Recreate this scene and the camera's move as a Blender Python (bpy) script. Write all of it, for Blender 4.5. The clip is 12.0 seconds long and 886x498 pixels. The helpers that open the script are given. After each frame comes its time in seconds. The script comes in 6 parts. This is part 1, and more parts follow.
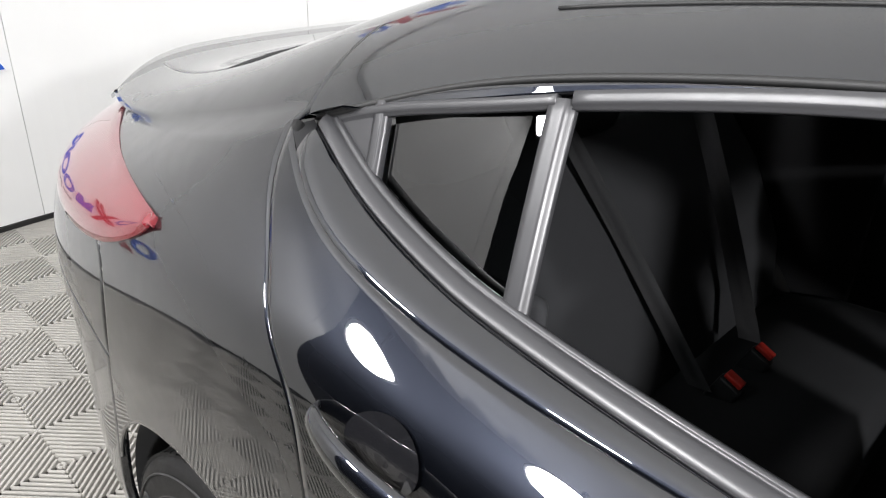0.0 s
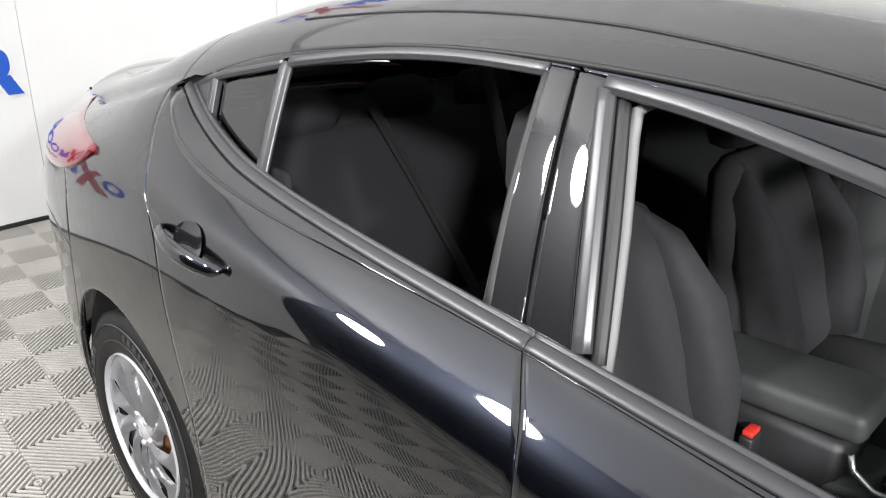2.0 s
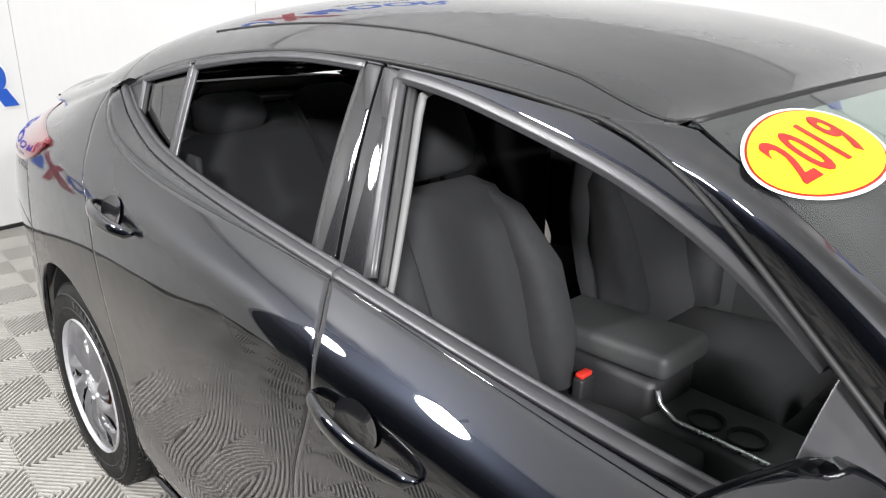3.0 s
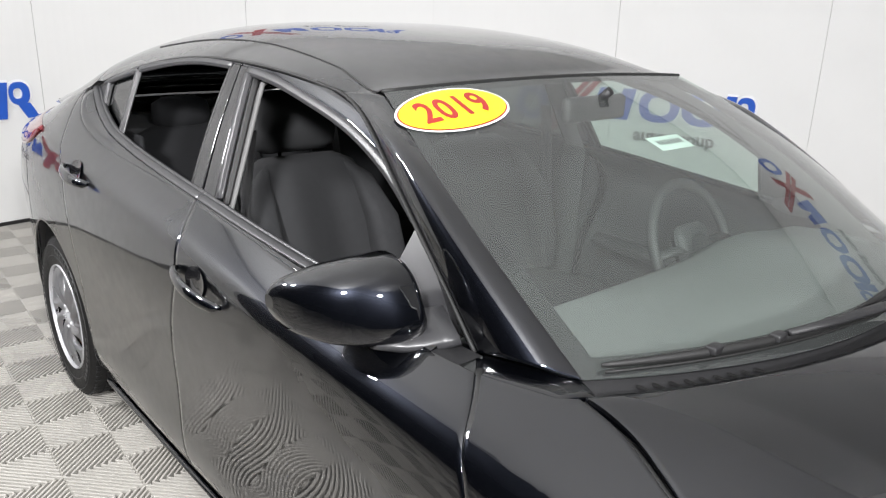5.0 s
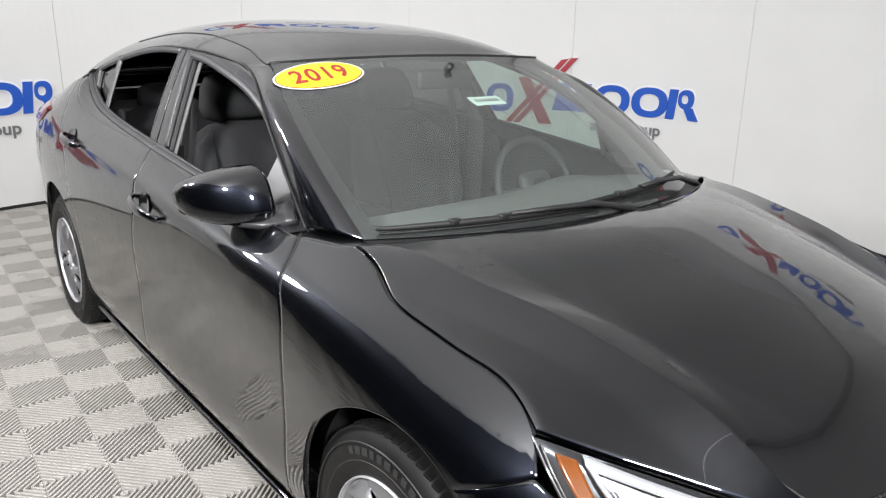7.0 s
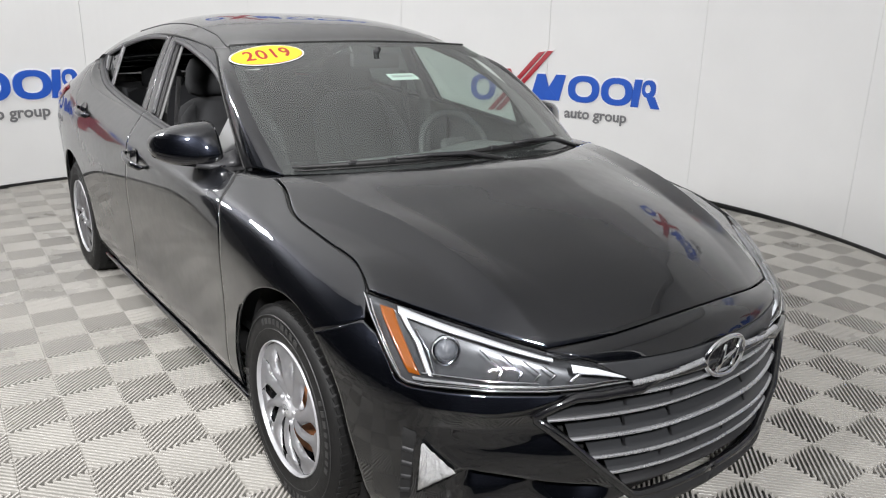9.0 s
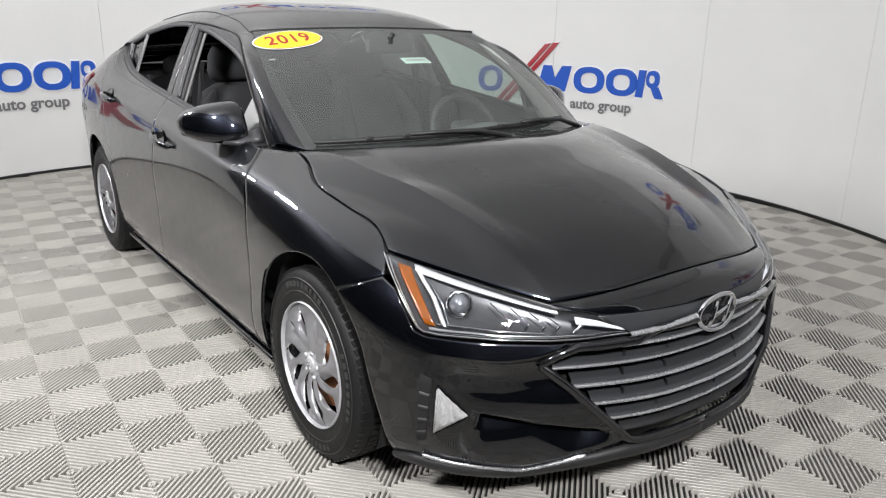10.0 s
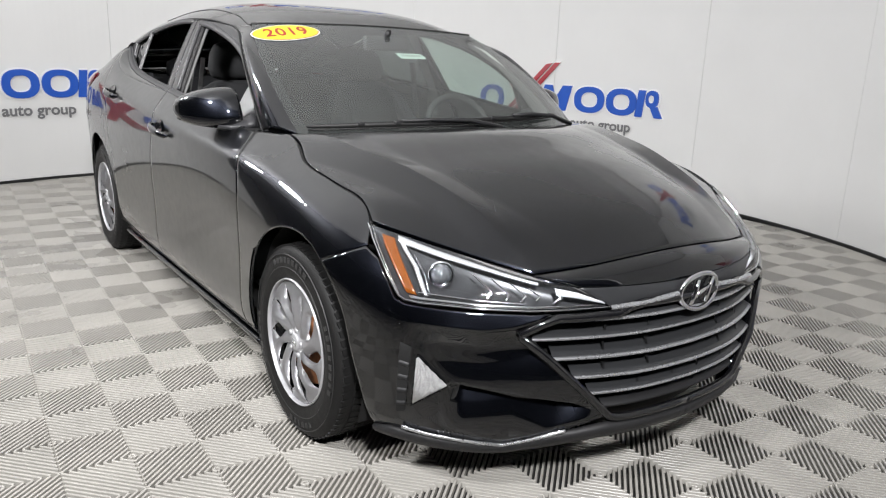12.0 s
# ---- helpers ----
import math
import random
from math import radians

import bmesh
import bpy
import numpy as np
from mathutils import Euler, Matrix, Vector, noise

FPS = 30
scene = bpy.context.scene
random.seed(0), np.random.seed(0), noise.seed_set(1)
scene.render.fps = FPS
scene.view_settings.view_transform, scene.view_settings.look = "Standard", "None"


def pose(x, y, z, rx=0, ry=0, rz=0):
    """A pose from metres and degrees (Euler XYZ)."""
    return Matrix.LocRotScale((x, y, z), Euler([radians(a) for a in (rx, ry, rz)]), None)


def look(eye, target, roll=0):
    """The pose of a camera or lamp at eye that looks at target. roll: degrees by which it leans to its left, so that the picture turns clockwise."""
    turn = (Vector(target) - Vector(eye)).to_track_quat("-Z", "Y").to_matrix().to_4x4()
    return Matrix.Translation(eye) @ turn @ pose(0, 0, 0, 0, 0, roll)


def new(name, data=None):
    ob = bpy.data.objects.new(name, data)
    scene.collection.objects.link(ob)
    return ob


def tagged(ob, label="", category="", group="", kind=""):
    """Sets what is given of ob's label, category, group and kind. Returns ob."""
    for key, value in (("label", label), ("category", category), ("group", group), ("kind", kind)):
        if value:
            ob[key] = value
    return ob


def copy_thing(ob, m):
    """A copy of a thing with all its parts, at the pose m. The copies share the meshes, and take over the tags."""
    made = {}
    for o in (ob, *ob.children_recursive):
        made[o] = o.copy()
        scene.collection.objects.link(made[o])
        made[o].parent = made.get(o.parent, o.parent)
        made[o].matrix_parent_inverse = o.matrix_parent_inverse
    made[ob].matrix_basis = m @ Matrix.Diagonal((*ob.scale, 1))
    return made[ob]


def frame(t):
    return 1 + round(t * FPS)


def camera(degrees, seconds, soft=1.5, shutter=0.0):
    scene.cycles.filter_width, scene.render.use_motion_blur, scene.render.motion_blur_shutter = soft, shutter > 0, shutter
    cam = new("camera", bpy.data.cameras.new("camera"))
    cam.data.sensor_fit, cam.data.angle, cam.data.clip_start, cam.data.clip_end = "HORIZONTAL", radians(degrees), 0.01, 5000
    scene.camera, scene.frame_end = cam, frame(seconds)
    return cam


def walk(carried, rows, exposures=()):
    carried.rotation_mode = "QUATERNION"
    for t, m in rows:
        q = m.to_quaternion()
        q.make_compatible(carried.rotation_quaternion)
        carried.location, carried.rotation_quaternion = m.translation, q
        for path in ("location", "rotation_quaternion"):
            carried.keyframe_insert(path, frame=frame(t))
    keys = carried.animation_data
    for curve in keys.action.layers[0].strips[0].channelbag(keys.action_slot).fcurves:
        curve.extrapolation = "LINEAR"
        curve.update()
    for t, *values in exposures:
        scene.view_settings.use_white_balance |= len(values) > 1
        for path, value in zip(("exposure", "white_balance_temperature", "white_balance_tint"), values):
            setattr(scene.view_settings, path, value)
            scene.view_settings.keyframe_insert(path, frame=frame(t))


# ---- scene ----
cam = camera(61.5, 12.0, soft=1.2)
PATH = [
    (0, (-1.845, -1.255, 1.46), (-3.085, 0.057, 0.599), 1.6),
    (0.5, (-1.673, -1.3, 1.465), (-2.934, 0.023, 0.653), 2.2),
    (1, (-1.451, -1.319, 1.464), (-2.726, 0.014, 0.692), 2.9),
    (1.5, (-1.237, -1.371, 1.481), (-2.54, -0.066, 0.707), 1.5),
    (2, (-1.019, -1.461, 1.483), (-2.332, -0.146, 0.743), 1.5),
    (2.5, (-0.806, -1.465, 1.491), (-2.139, -0.159, 0.774), 1.5),
    (3, (-0.579, -1.456, 1.492), (-1.932, -0.155, 0.8), 1.2),
    (4.8, (0.189, -1.532, 1.476), (-1.238, -0.266, 0.874), 1.8),
    (5, (0.27, -1.545, 1.486), (-1.158, -0.282, 0.883), 1.7),
    (5.5, (0.483, -1.635, 1.473), (-0.955, -0.378, 0.877), 1.6),
    (6, (0.676, -1.68, 1.479), (-0.773, -0.437, 0.883), 1.2),
    (6.5, (0.911, -1.645, 1.468), (-0.553, -0.418, 0.875), 0.7),
    (6.7, (0.99, -1.615, 1.457), (-0.483, -0.395, 0.871), 0.8),
    (8.3, (1.614, -1.702, 1.439), (0.094, -0.543, 0.853), 1.1),
    (8.5, (1.697, -1.688, 1.437), (0.172, -0.534, 0.851), 1.0),
    (9, (1.859, -1.684, 1.432), (0.327, -0.54, 0.845), 1.1),
    (9.5, (1.948, -1.769, 1.419), (0.409, -0.635, 0.83), 1.0),
    (10, (1.996, -1.809, 1.389), (0.456, -0.679, 0.795), 1.0),
    (10.5, (2.04, -1.791, 1.353), (0.5, -0.656, 0.772), 1.4),
    (11, (2.066, -1.788, 1.324), (0.522, -0.653, 0.752), 1.6),
    (11.5, (2.087, -1.792, 1.289), (0.531, -0.659, 0.743), 1.9),
    (12, (2.086, -1.796, 1.236), (0.518, -0.664, 0.725), 2.1),
]
walk(cam, [(t, look(eye, target, roll)) for t, eye, target, roll in PATH], exposures=[(0, 0.34), (3.0, 0.28), (5.0, 0.05), (8.5, -0.16), (12, -0.23)])

# ---- light: round studio lamps on the open side of the booth; an assumed ceiling glow follows as a material ----
BOOTH_X, BOOTH_Y, BOOTH_R = -1.76, 0.046, 3.73
WALL_TOP = 3.0
CEILING = 3.4
world = bpy.data.worlds.new("room_air")
scene.world = world
world.use_nodes = True
world.node_tree.nodes["Background"].inputs[0].default_value = (0.9, 0.95, 1.0, 1)
world.node_tree.nodes["Background"].inputs[1].default_value = 0.02


def around(angle, radius, z=0.0):
    a = radians(angle)
    return Vector((BOOTH_X + radius * math.cos(a), BOOTH_Y + radius * math.sin(a), z))


def area_lamp(name, shape, size, watts, place, target, spread=125, size_y=None, colour=(0.99, 0.985, 1.0)):
    data = bpy.data.lights.new(name, "AREA")
    data.shape, data.size, data.energy, data.color = shape, size, watts, colour
    data.spread = radians(spread)
    if size_y:
        data.size_y = size_y
    ob = new(name, data)
    ob.matrix_world = look(place, target)
    return ob


STUDIO_LAMPS = [((-3.86, -2.84, 2.56), 38, (-3.0, 0.3, 0.8)), ((-2.68, -2.52, 2.60), 31, (-1.2, 0.4, 0.8)), ((0.9, -2.9, 2.60), 110, (-3.2, 0.2, 0.9)), ((2.9, -1.9, 2.60), 106, (-0.4, 1.0, 0.4))]
for place, watts, target in STUDIO_LAMPS:
    way = (Vector(target) - Vector(place)).normalized()
    area_lamp("studio_lamp_light", "DISK", 0.34, watts, Vector(place) + way * 0.03, target, 179 if place[0] < -3 else 125)

# ---- materials ----
def material(name, colour, rough=0.5, metal=0.0, coat=0.0, vary=0.0, scale=20.0, bump=0.0, bump_scale=200.0, rough_vary=0.0, spec=0.5, emit=0.0, random_tone=0.0, world=False):
    """A surface with fine variation of colour, gloss and relief, measured in metres."""
    m = bpy.data.materials.new(name)
    m.use_nodes = True
    nodes, links = m.node_tree.nodes, m.node_tree.links
    b = nodes["Principled BSDF"]
    b.inputs["Base Color"].default_value = (*colour, 1)
    b.inputs["Roughness"].default_value = rough
    b.inputs["Metallic"].default_value = metal
    b.inputs["Specular IOR Level"].default_value = spec
    b.inputs["Coat Weight"].default_value = coat
    b.inputs["Coat Roughness"].default_value = 0.02
    if emit:
        b.inputs["Emission Color"].default_value = (*colour, 1)
        b.inputs["Emission Strength"].default_value = emit
    place = nodes.new("ShaderNodeNewGeometry" if world else "ShaderNodeTexCoord")
    spot = place.outputs["Position" if world else "Object"]
    if vary or rough_vary:
        big, small = nodes.new("ShaderNodeTexNoise"), nodes.new("ShaderNodeTexNoise")
        big.inputs["Scale"].default_value, small.inputs["Scale"].default_value = scale * 0.12, scale
        big.inputs["Detail"].default_value, small.inputs["Detail"].default_value = 4, 6
        mix = nodes.new("ShaderNodeMath")
        mix.operation = "ADD"
        for n in (big, small):
            links.new(spot, n.inputs["Vector"])
        links.new(big.outputs["Fac"], mix.inputs[0])
        links.new(small.outputs["Fac"], mix.inputs[1])
        if vary:
            ramp = nodes.new("ShaderNodeMapRange")
            ramp.inputs["From Min"].default_value, ramp.inputs["From Max"].default_value = 0.6, 1.4
            ramp.inputs["To Min"].default_value, ramp.inputs["To Max"].default_value = 1 - vary, 1 + vary
            links.new(mix.outputs[0], ramp.inputs["Value"])
            tone = nodes.new("ShaderNodeVectorMath")
            tone.operation = "SCALE"
            tone.inputs[0].default_value = colour
            links.new(ramp.outputs["Result"], tone.inputs["Scale"])
            last = tone.outputs["Vector"]
            if random_tone:
                info = nodes.new("ShaderNodeObjectInfo")
                r2 = nodes.new("ShaderNodeMapRange")
                r2.inputs["To Min"].default_value, r2.inputs["To Max"].default_value = 1 - random_tone, 1 + random_tone
                links.new(info.outputs["Random"], r2.inputs["Value"])
                t2 = nodes.new("ShaderNodeVectorMath")
                t2.operation = "SCALE"
                links.new(last, t2.inputs[0])
                links.new(r2.outputs["Result"], t2.inputs["Scale"])
                last = t2.outputs["Vector"]
            links.new(last, b.inputs["Base Color"])
        if rough_vary:
            r = nodes.new("ShaderNodeMapRange")
            r.inputs["From Min"].default_value, r.inputs["From Max"].default_value = 0.6, 1.4
            r.inputs["To Min"].default_value, r.inputs["To Max"].default_value = max(rough - rough_vary, 0.01), rough + rough_vary
            links.new(mix.outputs[0], r.inputs["Value"])
            links.new(r.outputs["Result"], b.inputs["Roughness"])
    if bump:
        n, d = nodes.new("ShaderNodeTexNoise"), nodes.new("ShaderNodeBump")
        n.inputs["Scale"].default_value, n.inputs["Detail"].default_value = bump_scale, 3
        d.inputs["Strength"].default_value, d.inputs["Distance"].default_value = bump, 0.002
        links.new(spot, n.inputs["Vector"])
        links.new(n.outputs["Fac"], d.inputs["Height"])
        links.new(d.outputs["Normal"], b.inputs["Normal"])
    return m


def glass_material(name, tint, strength=1.0, rough=0.0, ior=1.7, haze=0.0):
    """Thin glass: it mirrors by its angle and lets the rest through in its tint; a pale veil can be laid on in place of
    reflected light.
    """
    m = bpy.data.materials.new(name)
    m.use_nodes = True
    nodes, links = m.node_tree.nodes, m.node_tree.links
    nodes.remove(nodes["Principled BSDF"])
    clear, gloss, mix, fres = (nodes.new("ShaderNodeBsdfTransparent"), nodes.new("ShaderNodeBsdfGlossy"), nodes.new("ShaderNodeMixShader"), nodes.new("ShaderNodeFresnel"))
    clear.inputs["Color"].default_value = (*tint, 1)
    gloss.inputs["Roughness"].default_value = rough
    gloss.inputs["Color"].default_value = (strength, strength, strength, 1)
    fres.inputs["IOR"].default_value = ior
    links.new(fres.outputs[0], mix.inputs[0])
    links.new(clear.outputs[0], mix.inputs[1])
    links.new(gloss.outputs[0], mix.inputs[2])
    surface = mix
    # pale diffuse veil mixed in to imitate light mirrored by the screen
    if haze:
        film, veil, grain = nodes.new("ShaderNodeBsdfDiffuse"), nodes.new("ShaderNodeMixShader"), nodes.new("ShaderNodeTexNoise")
        film.inputs["Color"].default_value = (0.62, 0.66, 0.64, 1)
        grain.inputs["Scale"].default_value = 6
        span = nodes.new("ShaderNodeMapRange")
        span.inputs["To Min"].default_value, span.inputs["To Max"].default_value = haze * 0.7, haze * 1.3
        links.new(grain.outputs[0], span.inputs["Value"])
        links.new(span.outputs[0], veil.inputs[0])
        links.new(mix.outputs[0], veil.inputs[1])
        links.new(film.outputs[0], veil.inputs[2])
        surface = veil
    links.new(surface.outputs[0], nodes["Material Output"].inputs["Surface"])
    return m


PAINT = material("black_metallic_paint", (0.0053, 0.0063, 0.0096), 0.34, 0.9, 1.0, rough_vary=0.03, scale=25, spec=0.3)
PAINT.node_tree.nodes["Principled BSDF"].inputs["Coat IOR"].default_value = 1.76
TRIM = material("satin_black_trim", (0.030, 0.030, 0.032), 0.36, 0.0, 0.0, rough_vary=0.06, scale=60)
GLOSS_BLACK = material("gloss_black_plastic", (0.006, 0.006, 0.007), 0.35, 0.0, 1.0, spec=0.1)
GLOSS_BLACK.node_tree.nodes["Principled BSDF"].inputs["Coat IOR"].default_value = 1.7
PLASTIC = material("black_grained_plastic", (0.014, 0.014, 0.015), 0.5, bump=0.25, bump_scale=900, vary=0.2, scale=80)
RUBBER = material("tyre_rubber", (0.007, 0.0069, 0.0068), 0.6, spec=0.3, vary=0.35, scale=40, bump=0.2, bump_scale=500, rough_vary=0.1)
TYRE_MARK = material("tyre_lettering", (0.022, 0.022, 0.022), 0.5)
SATIN_GREY = material("satin_grey_plastic", (0.03, 0.03, 0.032), 0.34, rough_vary=0.05, scale=60)
SEAL = material("rubber_seal", (0.008, 0.008, 0.008), 0.6)
VOID = material("dark_underbody", (0.006, 0.006, 0.006), 0.9, vary=0.3, scale=20)
CHROME = material("chrome", (0.80, 0.81, 0.83), 0.07, 1.0)
SATIN_SILVER = material("satin_silver", (0.60, 0.61, 0.63), 0.28, 0.85, rough_vary=0.05, scale=60)
WHEEL_SILVER = material("silver_wheel_cover", (0.50, 0.50, 0.515), 0.34, 0.45, 0.3, vary=0.06, scale=60, rough_vary=0.06)
RUST = material("rusty_brake", (0.26, 0.10, 0.035), 0.8, vary=0.5, scale=60, bump=0.4, bump_scale=300)
GREY_METAL = material("dull_steel", (0.20, 0.20, 0.20), 0.45, 0.8, vary=0.2, scale=80)
SCREEN_GLASS = glass_material("windscreen_glass", (0.66, 0.76, 0.71), haze=0.036)
CLEAR_GLASS = glass_material("light_tinted_glass", (0.60, 0.68, 0.64))
DARK_GLASS = glass_material("dark_tinted_glass", (0.09, 0.10, 0.10), ior=1.8)
LENS = glass_material("clear_lens", (0.93, 0.94, 0.95), ior=1.28)
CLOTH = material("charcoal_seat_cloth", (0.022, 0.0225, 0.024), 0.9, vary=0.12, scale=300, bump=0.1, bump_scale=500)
CLOTH_LIGHT = material("grey_seat_cloth", (0.020, 0.0205, 0.022), 0.9, vary=0.25, scale=300, bump=0.5, bump_scale=1200)
HEADLINER = material("grey_headliner", (0.13, 0.13, 0.127), 0.95, vary=0.08, scale=200)
GRILLE_GREY = material("grille_plastic", (0.028, 0.029, 0.031), 0.33, bump=0.1, bump_scale=600, rough_vary=0.06, scale=60)
FOG_SILVER = material("fog_reflector", (0.68, 0.67, 0.66), 0.22, 0.3, vary=0.15, scale=150, bump=0.9, bump_scale=60)
# the seat cloth again, darkened to put the rear cabin's shade into its colour
SHADED_CLOTH = material("shaded_seat_cloth", (0.008, 0.0084, 0.0098), 0.9, vary=0.12, scale=300, bump=0.1, bump_scale=500)
PILLAR_TRIM = material("pale_grey_pillar_trim", (0.125, 0.125, 0.123), 0.6, vary=0.05, scale=60)
DASH = material("soft_grey_dashboard", (0.035, 0.037, 0.037), 0.6, vary=0.12, scale=60, bump=0.1, bump_scale=800)
DASH_TOP = material("grey_dashboard_top", (0.17, 0.178, 0.175), 0.65, vary=0.08, scale=40, bump=0.1, bump_scale=800)
BELT = material("seat_belt_webbing", (0.03, 0.03, 0.032), 0.75, bump=0.4, bump_scale=700)
RED_PLASTIC = material("red_plastic", (0.55, 0.03, 0.02), 0.4)
AMBER = material("amber_reflector", (0.23, 0.062, 0.005), 0.25, coat=0.5, vary=0.15, scale=80)
LAMP_SILVER = material("lamp_reflector", (0.75, 0.76, 0.78), 0.12, 1.0, bump=0.1, bump_scale=150)
LAMP_GREY = material("lamp_bezel", (0.075, 0.077, 0.081), 0.28, 0.5)
LAMP_WHITE = material("white_lamp_diffuser", (0.75, 0.76, 0.78), 0.35, vary=0.05, scale=60)
PROJECTOR = material("projector_lens", (0.22, 0.23, 0.25), 0.06, 0.5, 1.0)
LAMP_BAND = material("pale_lamp_chrome", (0.80, 0.81, 0.83), 0.30, 0.6, bump=0.1, bump_scale=120)
TAIL_RED = material("tail_lamp_red", (0.13, 0.008, 0.014), 0.12, coat=1.0, vary=0.12, scale=30)
TAIL_RED.node_tree.nodes["Principled BSDF"].inputs["Coat IOR"].default_value = 1.55
WALL_WHITE = material("white_wall_paint", (0.71, 0.71, 0.70), 0.55, vary=0.03, scale=3, bump=0.05, bump_scale=120, rough_vary=0.08)
JOINT = material("wall_joint", (0.64, 0.64, 0.63), 0.7)
BLACK_STRIP = material("black_base_strip", (0.012, 0.012, 0.012), 0.5, vary=0.3, scale=40)
TILE = material("pale_grey_floor_tile", (0.41, 0.394, 0.362), 0.32, vary=0.16, scale=4, rough_vary=0.12, random_tone=0.04, world=True)
UNDER = material("dark_concrete", (0.035, 0.034, 0.032), 0.85, vary=0.3, scale=12)
STUDIO_DARK = material("dark_grey_wall_paint", (0.030, 0.035, 0.052), 0.8, vary=0.15, scale=4)
CEILING_PALE = material("pale_grey_ceiling", (0.86, 0.86, 0.86), 0.9, vary=0.06, scale=4)
# unseen glowing cloth, assumed overhead to brighten the booth from above
LIGHT_CEILING = material("assumed_ceiling_glow", (0.86, 0.86, 0.86), 0.9, emit=0.85, vary=0.03, scale=3)
# its glow is graded by hand, fading from an off-centre spot
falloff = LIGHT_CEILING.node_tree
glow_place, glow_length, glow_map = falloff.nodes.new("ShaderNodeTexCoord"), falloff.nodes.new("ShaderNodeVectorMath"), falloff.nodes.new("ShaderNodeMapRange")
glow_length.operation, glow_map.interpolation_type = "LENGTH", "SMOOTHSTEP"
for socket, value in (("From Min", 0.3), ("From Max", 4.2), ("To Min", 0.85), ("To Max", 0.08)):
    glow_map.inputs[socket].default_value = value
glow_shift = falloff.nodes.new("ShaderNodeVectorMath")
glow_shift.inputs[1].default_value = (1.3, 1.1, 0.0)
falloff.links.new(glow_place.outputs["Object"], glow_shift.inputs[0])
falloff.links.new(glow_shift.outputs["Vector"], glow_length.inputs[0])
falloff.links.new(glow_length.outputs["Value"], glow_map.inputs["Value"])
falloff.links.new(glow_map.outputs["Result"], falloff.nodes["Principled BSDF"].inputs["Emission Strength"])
CEILING_DARK = material("dark_grey_ceiling", (0.045, 0.048, 0.058), 0.9, vary=0.1, scale=4)
LOGO_BLUE = material("blue_acrylic", (0.022, 0.095, 0.47), 0.3, vary=0.05, scale=20)
LOGO_RED = material("red_acrylic", (0.34, 0.014, 0.026), 0.3, vary=0.05, scale=20)
LOGO_GREY = material("grey_acrylic", (0.16, 0.16, 0.165), 0.4, vary=0.05, scale=20)
LOGO_WHITE = material("white_acrylic", (0.8, 0.8, 0.8), 0.4)
STICKER_YELLOW = material("yellow_vinyl", (0.78, 0.63, 0.010), 0.35, vary=0.03, scale=60)
STICKER_WHITE = material("white_vinyl", (0.8, 0.8, 0.78), 0.4)
STICKER_RED = material("red_vinyl", (0.30, 0.012, 0.010), 0.4)
LAMP_HOUSING = material("black_lamp_housing", (0.02, 0.02, 0.02), 0.5)
PAPER = material("pale_green_paper_tag", (0.62, 0.74, 0.68), 0.6, vary=0.04, scale=50)

# ---- car body surfaces: front axle at x = 0, rear axle at x = -2.7, forward is +x, the middle of the car is y = 0 ----
def spline(knots, values):
    """A natural cubic spline through the given values."""
    xs, ys = np.array(knots, float), np.array(values, float)
    order = np.argsort(xs)
    xs, ys = xs[order], ys[order]
    n, h = len(xs), np.diff(xs)
    a = np.eye(n)
    b = np.zeros_like(ys)
    for i in range(1, n - 1):
        a[i, i - 1:i + 2] = h[i - 1], 2 * (h[i - 1] + h[i]), h[i]
        b[i] = 6 * ((ys[i + 1] - ys[i]) / h[i] - (ys[i] - ys[i - 1]) / h[i - 1])
    m = np.linalg.solve(a, b)

    def at(x):
        i = int(min(max(np.searchsorted(xs, x) - 1, 0), n - 2))
        x = min(max(x, xs[0] - 0.3), xs[-1] + 0.3)
        p, q = (xs[i + 1] - x) / h[i], (x - xs[i]) / h[i]
        return p * ys[i] + q * ys[i + 1] + ((p ** 3 - p) * m[i] + (q ** 3 - q) * m[i + 1]) * h[i] ** 2 / 6
    return at


def along(points):
    """A smooth curve through points, by its length from 0 to 1."""
    pts = np.array(points, float)
    d = np.concatenate([[0], np.cumsum(np.linalg.norm(np.diff(pts, axis=0), axis=1))])
    return spline(d / d[-1], pts)


def straight(points):
    """The same with straight pieces."""
    pts = np.array(points, float)
    d = np.concatenate([[0], np.cumsum(np.linalg.norm(np.diff(pts, axis=0), axis=1))])
    return lambda t: np.array([np.interp(t * d[-1], d, pts[:, k]) for k in range(pts.shape[1])])


# the outline of the body from above, at its widest, from the nose back to the tail
PLAN = along([(0.885, 0.0), (0.868, 0.2), (0.805, 0.4), (0.70, 0.60), (0.545, 0.785), (0.36, 0.872), (0.1, 0.898), (-0.4, 0.897), (-0.9, 0.896),
              (-1.4, 0.898), (-1.9, 0.898), (-2.4, 0.896), (-2.75, 0.893), (-3.1, 0.868), (-3.40, 0.785), (-3.63, 0.59), (-3.72, 0.3), (-3.75, 0.0)])
CREASE = spline((0.88, 0.6, 0.35, 0.0, -0.4, -0.9, -1.5, -2.2, -2.6, -3.0, -3.4, -3.7), (0.66, 0.67, 0.70, 0.80, 0.865, 0.897, 0.936, 0.995, 1.028, 1.015, 0.975, 0.96))
STATIONS = (0.88, 0.6, 0.35, 0.0, -0.5, -1.4, -2.2, -2.7, -3.1, -3.7)
